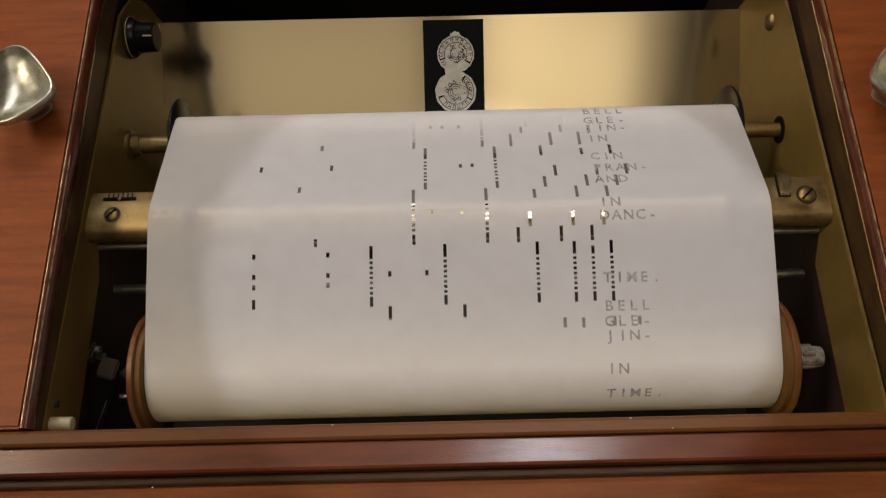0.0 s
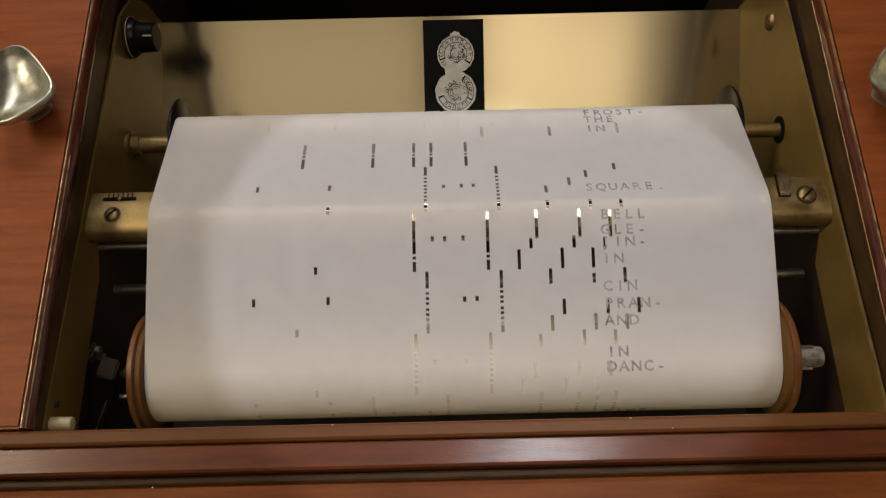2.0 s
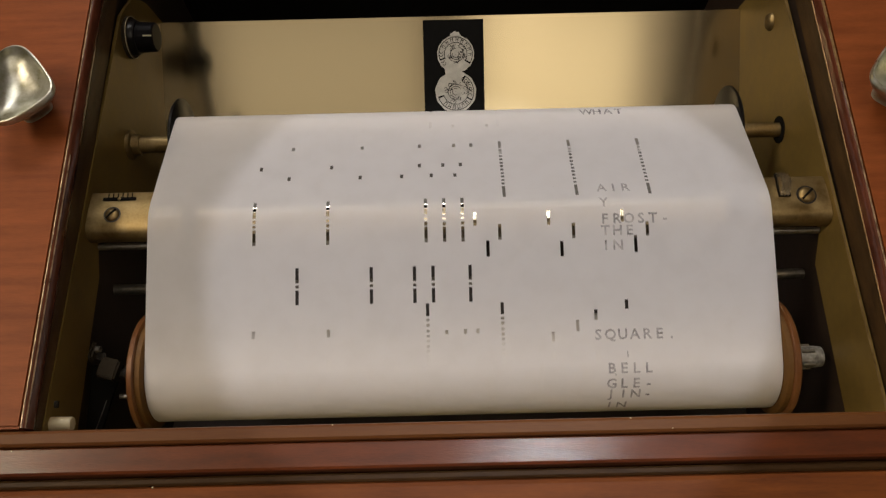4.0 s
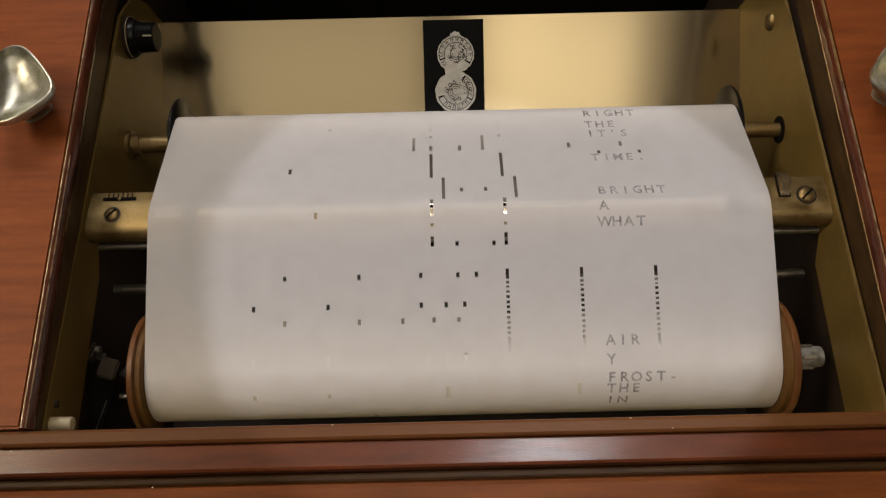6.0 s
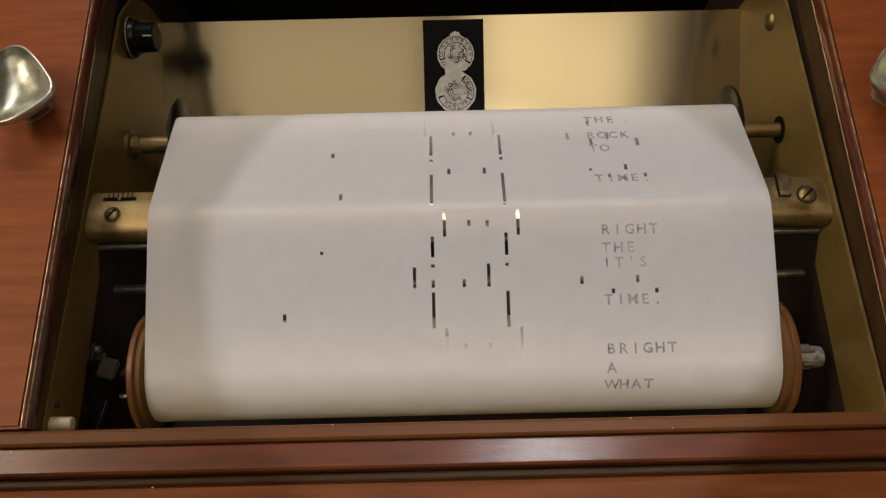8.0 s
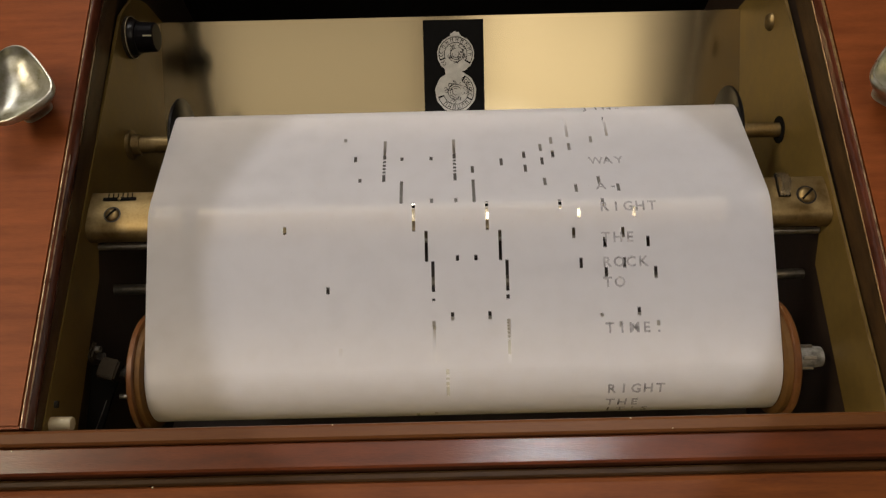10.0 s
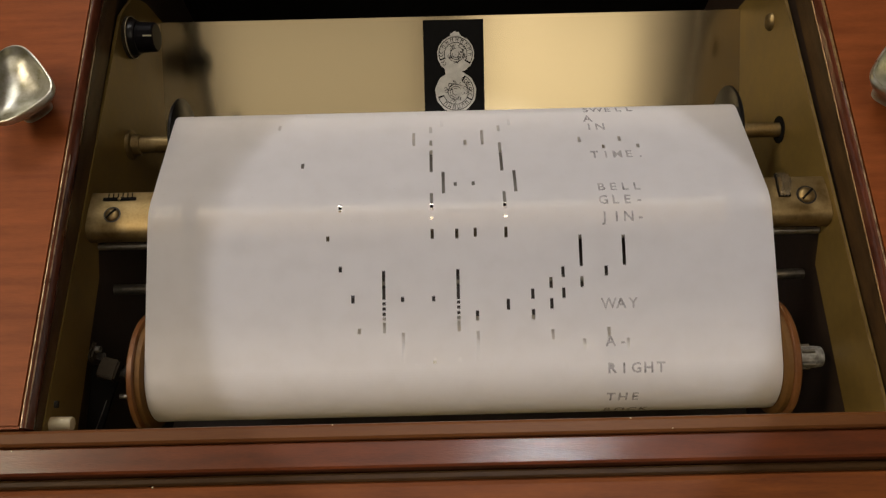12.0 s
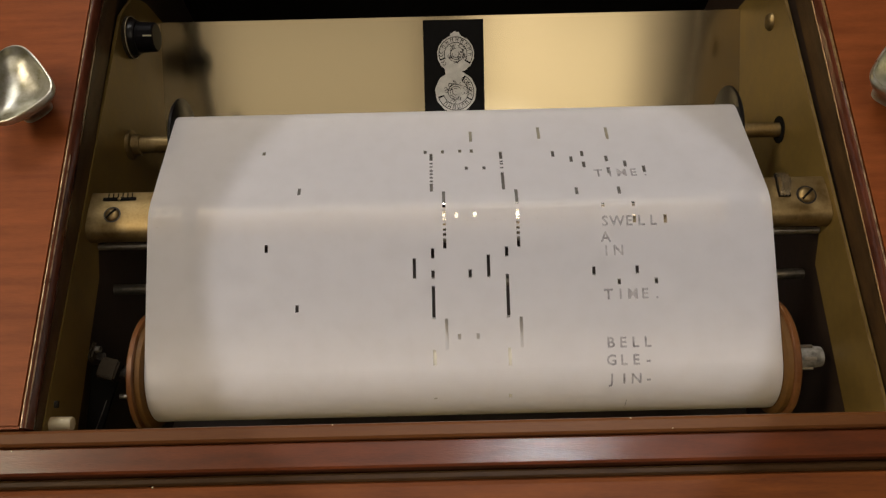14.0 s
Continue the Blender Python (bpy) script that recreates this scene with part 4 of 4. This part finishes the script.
phrase((-3, 491.8, 493.0), (9, 491.9, 493.1), (33, 493.2, 497.0), (28, 493.6, 497.3), (9, 494.3, 495.6), (-3, 494.3, 495.4), (9, 496.4, 497.5), (-3, 496.4, 497.5), (-1, 497.9, 500.3), (2, 498.0, 500.4), (9, 498.0, 501.4), (-3, 498.3, 501.4), (23, 501.4, 503.3), (28, 501.4, 503.7), (-3, 502.4, 512.4), (9, 504.4, 512.6), (26, 508.3, 512.9), (19, 508.6, 513.0))
phrase((-27, 512.2, 516.3), (-5, 512.4, 517.5), (7, 512.8, 524.0), (-5, 518.4, 519.6), (-5, 520.9, 522.1), (25, 521.6, 525.8), (31, 522.0, 526.2), (-5, 523.2, 524.4), (-5, 525.3, 526.7), (28, 526.0, 529.9), (21, 526.2, 529.9), (4, 526.3, 528.2), (1, 526.3, 528.3), (7, 526.8, 527.7), (-5, 528.3, 529.2), (7, 529.3, 530.3), (25, 529.8, 533.6), (19, 530.0, 533.7), (-5, 530.4, 531.6), (7, 530.9, 531.9), (-5, 533.0, 537.8), (7, 533.1, 538.1), (21, 533.8, 537.4), (16, 533.8, 537.8))
phrase((-6, 537.9, 540.1), (2, 538.0, 540.2), (-3, 538.0, 540.1), (0, 538.2, 540.2), (-34, 539.4, 541.6), (26, 545.6, 554.0), (2, 545.8, 553.1), (14, 546.7, 555.2))

WORDS = []


def lyric(at_mm, left_mm, text):
    WORDS.append((at_mm / 1000, left_mm / 1000, text))


lyric(-88.0, 65.5, "TIME.")
lyric(-76.0, 65.5, "IN")
lyric(-61.2, 65.5, "JIN-")
lyric(-54.7, 65.5, "GLE-")
lyric(-47.8, 65.5, "BELL")
lyric(-35.0, 65.5, "TIME.")
lyric(-6.3, 65.5, "DANC-")
lyric(0.3, 65.5, "IN")
lyric(14.3, 65.5, "AND")
lyric(22.0, 65.5, "PRAN-")
lyric(29.8, 65.5, "CIN")
lyric(42.4, 65.5, "IN")
lyric(50.0, 65.5, "JIN-")
lyric(55.6, 65.5, "GLE-")
lyric(62.7, 65.5, "BELL")
lyric(77.8, 60.0, "SQUARE.")
lyric(118.2, 65.5, "IN")
lyric(125.0, 65.5, "THE")
lyric(130.4, 65.5, "FROST-")
lyric(138.6, 65.5, "Y")
lyric(147.1, 65.5, "AIR")
lyric(200.9, 65.5, "WHAT")
lyric(208.6, 65.5, "A")
lyric(217.2, 65.5, "BRIGHT")
lyric(239.2, 65.5, "TIME.")
lyric(256.1, 65.5, "IT'S")
lyric(262.9, 65.5, "THE")
lyric(271.2, 65.5, "RIGHT")
lyric(299.0, 65.5, "TIME.")
lyric(319.6, 65.5, "TO")
lyric(328.8, 65.5, "ROCK")
lyric(340.1, 65.5, "THE")
lyric(354.6, 65.5, "RIGHT")
lyric(366.7, 65.5, "A-")
lyric(383.6, 65.5, "WAY")
lyric(423.2, 65.5, "JIN-")
lyric(431.7, 65.5, "GLE-")
lyric(439.5, 65.5, "BELL")
lyric(461.2, 65.5, "TIME.")
lyric(481.2, 65.5, "IN")
lyric(487.4, 65.5, "A")
lyric(494.7, 65.5, "SWELL")
lyric(522.1, 65.5, "TIME.")

SLIP = 0.0013
STEP = 0.0055           # pitch of the stencilled letters
WIDE = 0.1429
P0, P1 = -0.130, 0.596
COUNT = int((P1 - P0) / SLIP)


def word_cells(text, left, at, cap=0.0046):
    """The word as flat polygons in (x, p), cut at the ends of the slips."""
    bm = bmesh.new()
    for i, letter in enumerate(text):
        cu = bpy.data.curves.new("letter", "FONT")
        cu.body, cu.size, cu.resolution_u, cu.offset, cu.align_x = letter, cap / 0.70, 2, 0.00012, "CENTER"
        ob = bpy.data.objects.new("letter", cu)
        me = bpy.data.meshes.new_from_object(ob)
        me.transform(Matrix.Translation((left + 0.0008 + i * STEP, at - cap / 2, 0)))
        bm.from_mesh(me)
        bpy.data.objects.remove(ob)
        bpy.data.curves.remove(cu)
        bpy.data.meshes.remove(me)
    k0, k1 = int((at - cap - P0) / SLIP), int((at + cap - P0) / SLIP) + 2
    for k in range(k0, k1):
        bmesh.ops.bisect_plane(bm, geom=bm.verts[:] + bm.edges[:] + bm.faces[:], plane_co=(0, P0 + k * SLIP, 0), plane_no=(0, 1, 0))
    cells = {}
    for f in bm.faces:
        k = int(math.floor((f.calc_center_median().y - P0) / SLIP))
        cells.setdefault(k, []).append([(v.co.x, v.co.y) for v in f.verts])
    bm.free()
    return cells


def build_roll():
    roll = thing("music_roll", (0, 0, 0), "white perforated paper music roll running over the tracker bar", "music roll")
    by_slip = {}
    half = 0.00074
    for track, a, b in HOLES:
        a, b = a / 1000, b / 1000
        for k in range(int((a - P0) / SLIP), int((b - P0) / SLIP) + 1):
            lo, hi = max(0.0, a - P0 - k * SLIP), min(SLIP, b - P0 - k * SLIP)
            if hi - lo > 0.00005:
                by_slip.setdefault(k, {}).setdefault(track, []).append((lo, hi))
    ink = {}
    for at, left, text in WORDS:
        for k, polys in word_cells(text, left, at).items():
            ink.setdefault(k, []).extend(polys)
    slips = []
    for k in range(COUNT):
        verts, faces, mats = [], [], []

        def quad(x0, x1, y0, y1):
            n = len(verts)
            verts.extend(((x0, y0, 0), (x1, y0, 0), (x1, y1, 0), (x0, y1, 0)))
            faces.append((n, n + 1, n + 2, n + 3))
            mats.append(0)
        x = -WIDE
        for track in sorted(by_slip.get(k, {})):
            c = TRACK0 + PITCH * track
            if c - half < x:
                continue
            quad(x, c - half, 0, SLIP)
            y = 0.0
            for lo, hi in sorted(by_slip[k][track]):
                if lo - y > 0.00003:
                    quad(c - half, c + half, y, lo)
                y = max(y, hi)
            if SLIP - y > 0.00003:
                quad(c - half, c + half, y, SLIP)
            x = c + half
        quad(x, WIDE, 0, SLIP)
        for poly in ink.get(k, []):
            n = len(verts)
            verts.extend((px, py - P0 - k * SLIP, 0.00003) for px, py in poly)
            faces.append(tuple(range(n, n + len(poly))))
            mats.append(1)
        me = bpy.data.meshes.new("paper_slip")
        me.from_pydata(verts, [], faces)
        me.materials.append(PAPER)
        me.materials.append(INK)
        me.polygons.foreach_set("material_index", mats)
        uv = me.uv_layers.new(name="UVMap")
        for loop in me.loops:
            v = verts[loop.vertex_index]
            uv.data[loop.index].uv = (v[0], v[1] + P0 + k * SLIP)
        ob = new("paper_slip", me)
        ob.parent = roll
        slips.append(ob)
    return slips


def slip_pose(k, t):
    s = run(t) - (P0 + k * SLIP)
    y0, z0 = way(s)
    y1, z1 = way(s - SLIP)
    return pose(0, y0, z0, math.degrees(math.atan2(z1 - z0, y1 - y0)))


def motions():
    times = [i / 15 for i in range(211)]
    for k, ob in enumerate(SLIPS):
        rows = []
        for i, t in enumerate(times):
            s = run(t) - (P0 + k * SLIP)
            shown = -LEN_S - 0.045 < s < LEN_T + 0.085
            if shown or i % 3 == 0 or i == 210:
                rows.append((t, slip_pose(k, t)))
        walk(ob, rows)
    for spool, c, r in ((SUPPLY, AXIS_S, RS), (TAKE_UP, CT, RT)):
        walk(spool, [(i * 0.25, pose(0, c[0], c[1], math.degrees(run(i * 0.25) / r))) for i in range(57)])


build_room()
build_case()
build_doors()
build_box()
build_label()
build_bar()
build_bar_fittings()
SUPPLY, TAKE_UP = build_spools()
build_fittings()
SLIPS = build_roll()
motions()
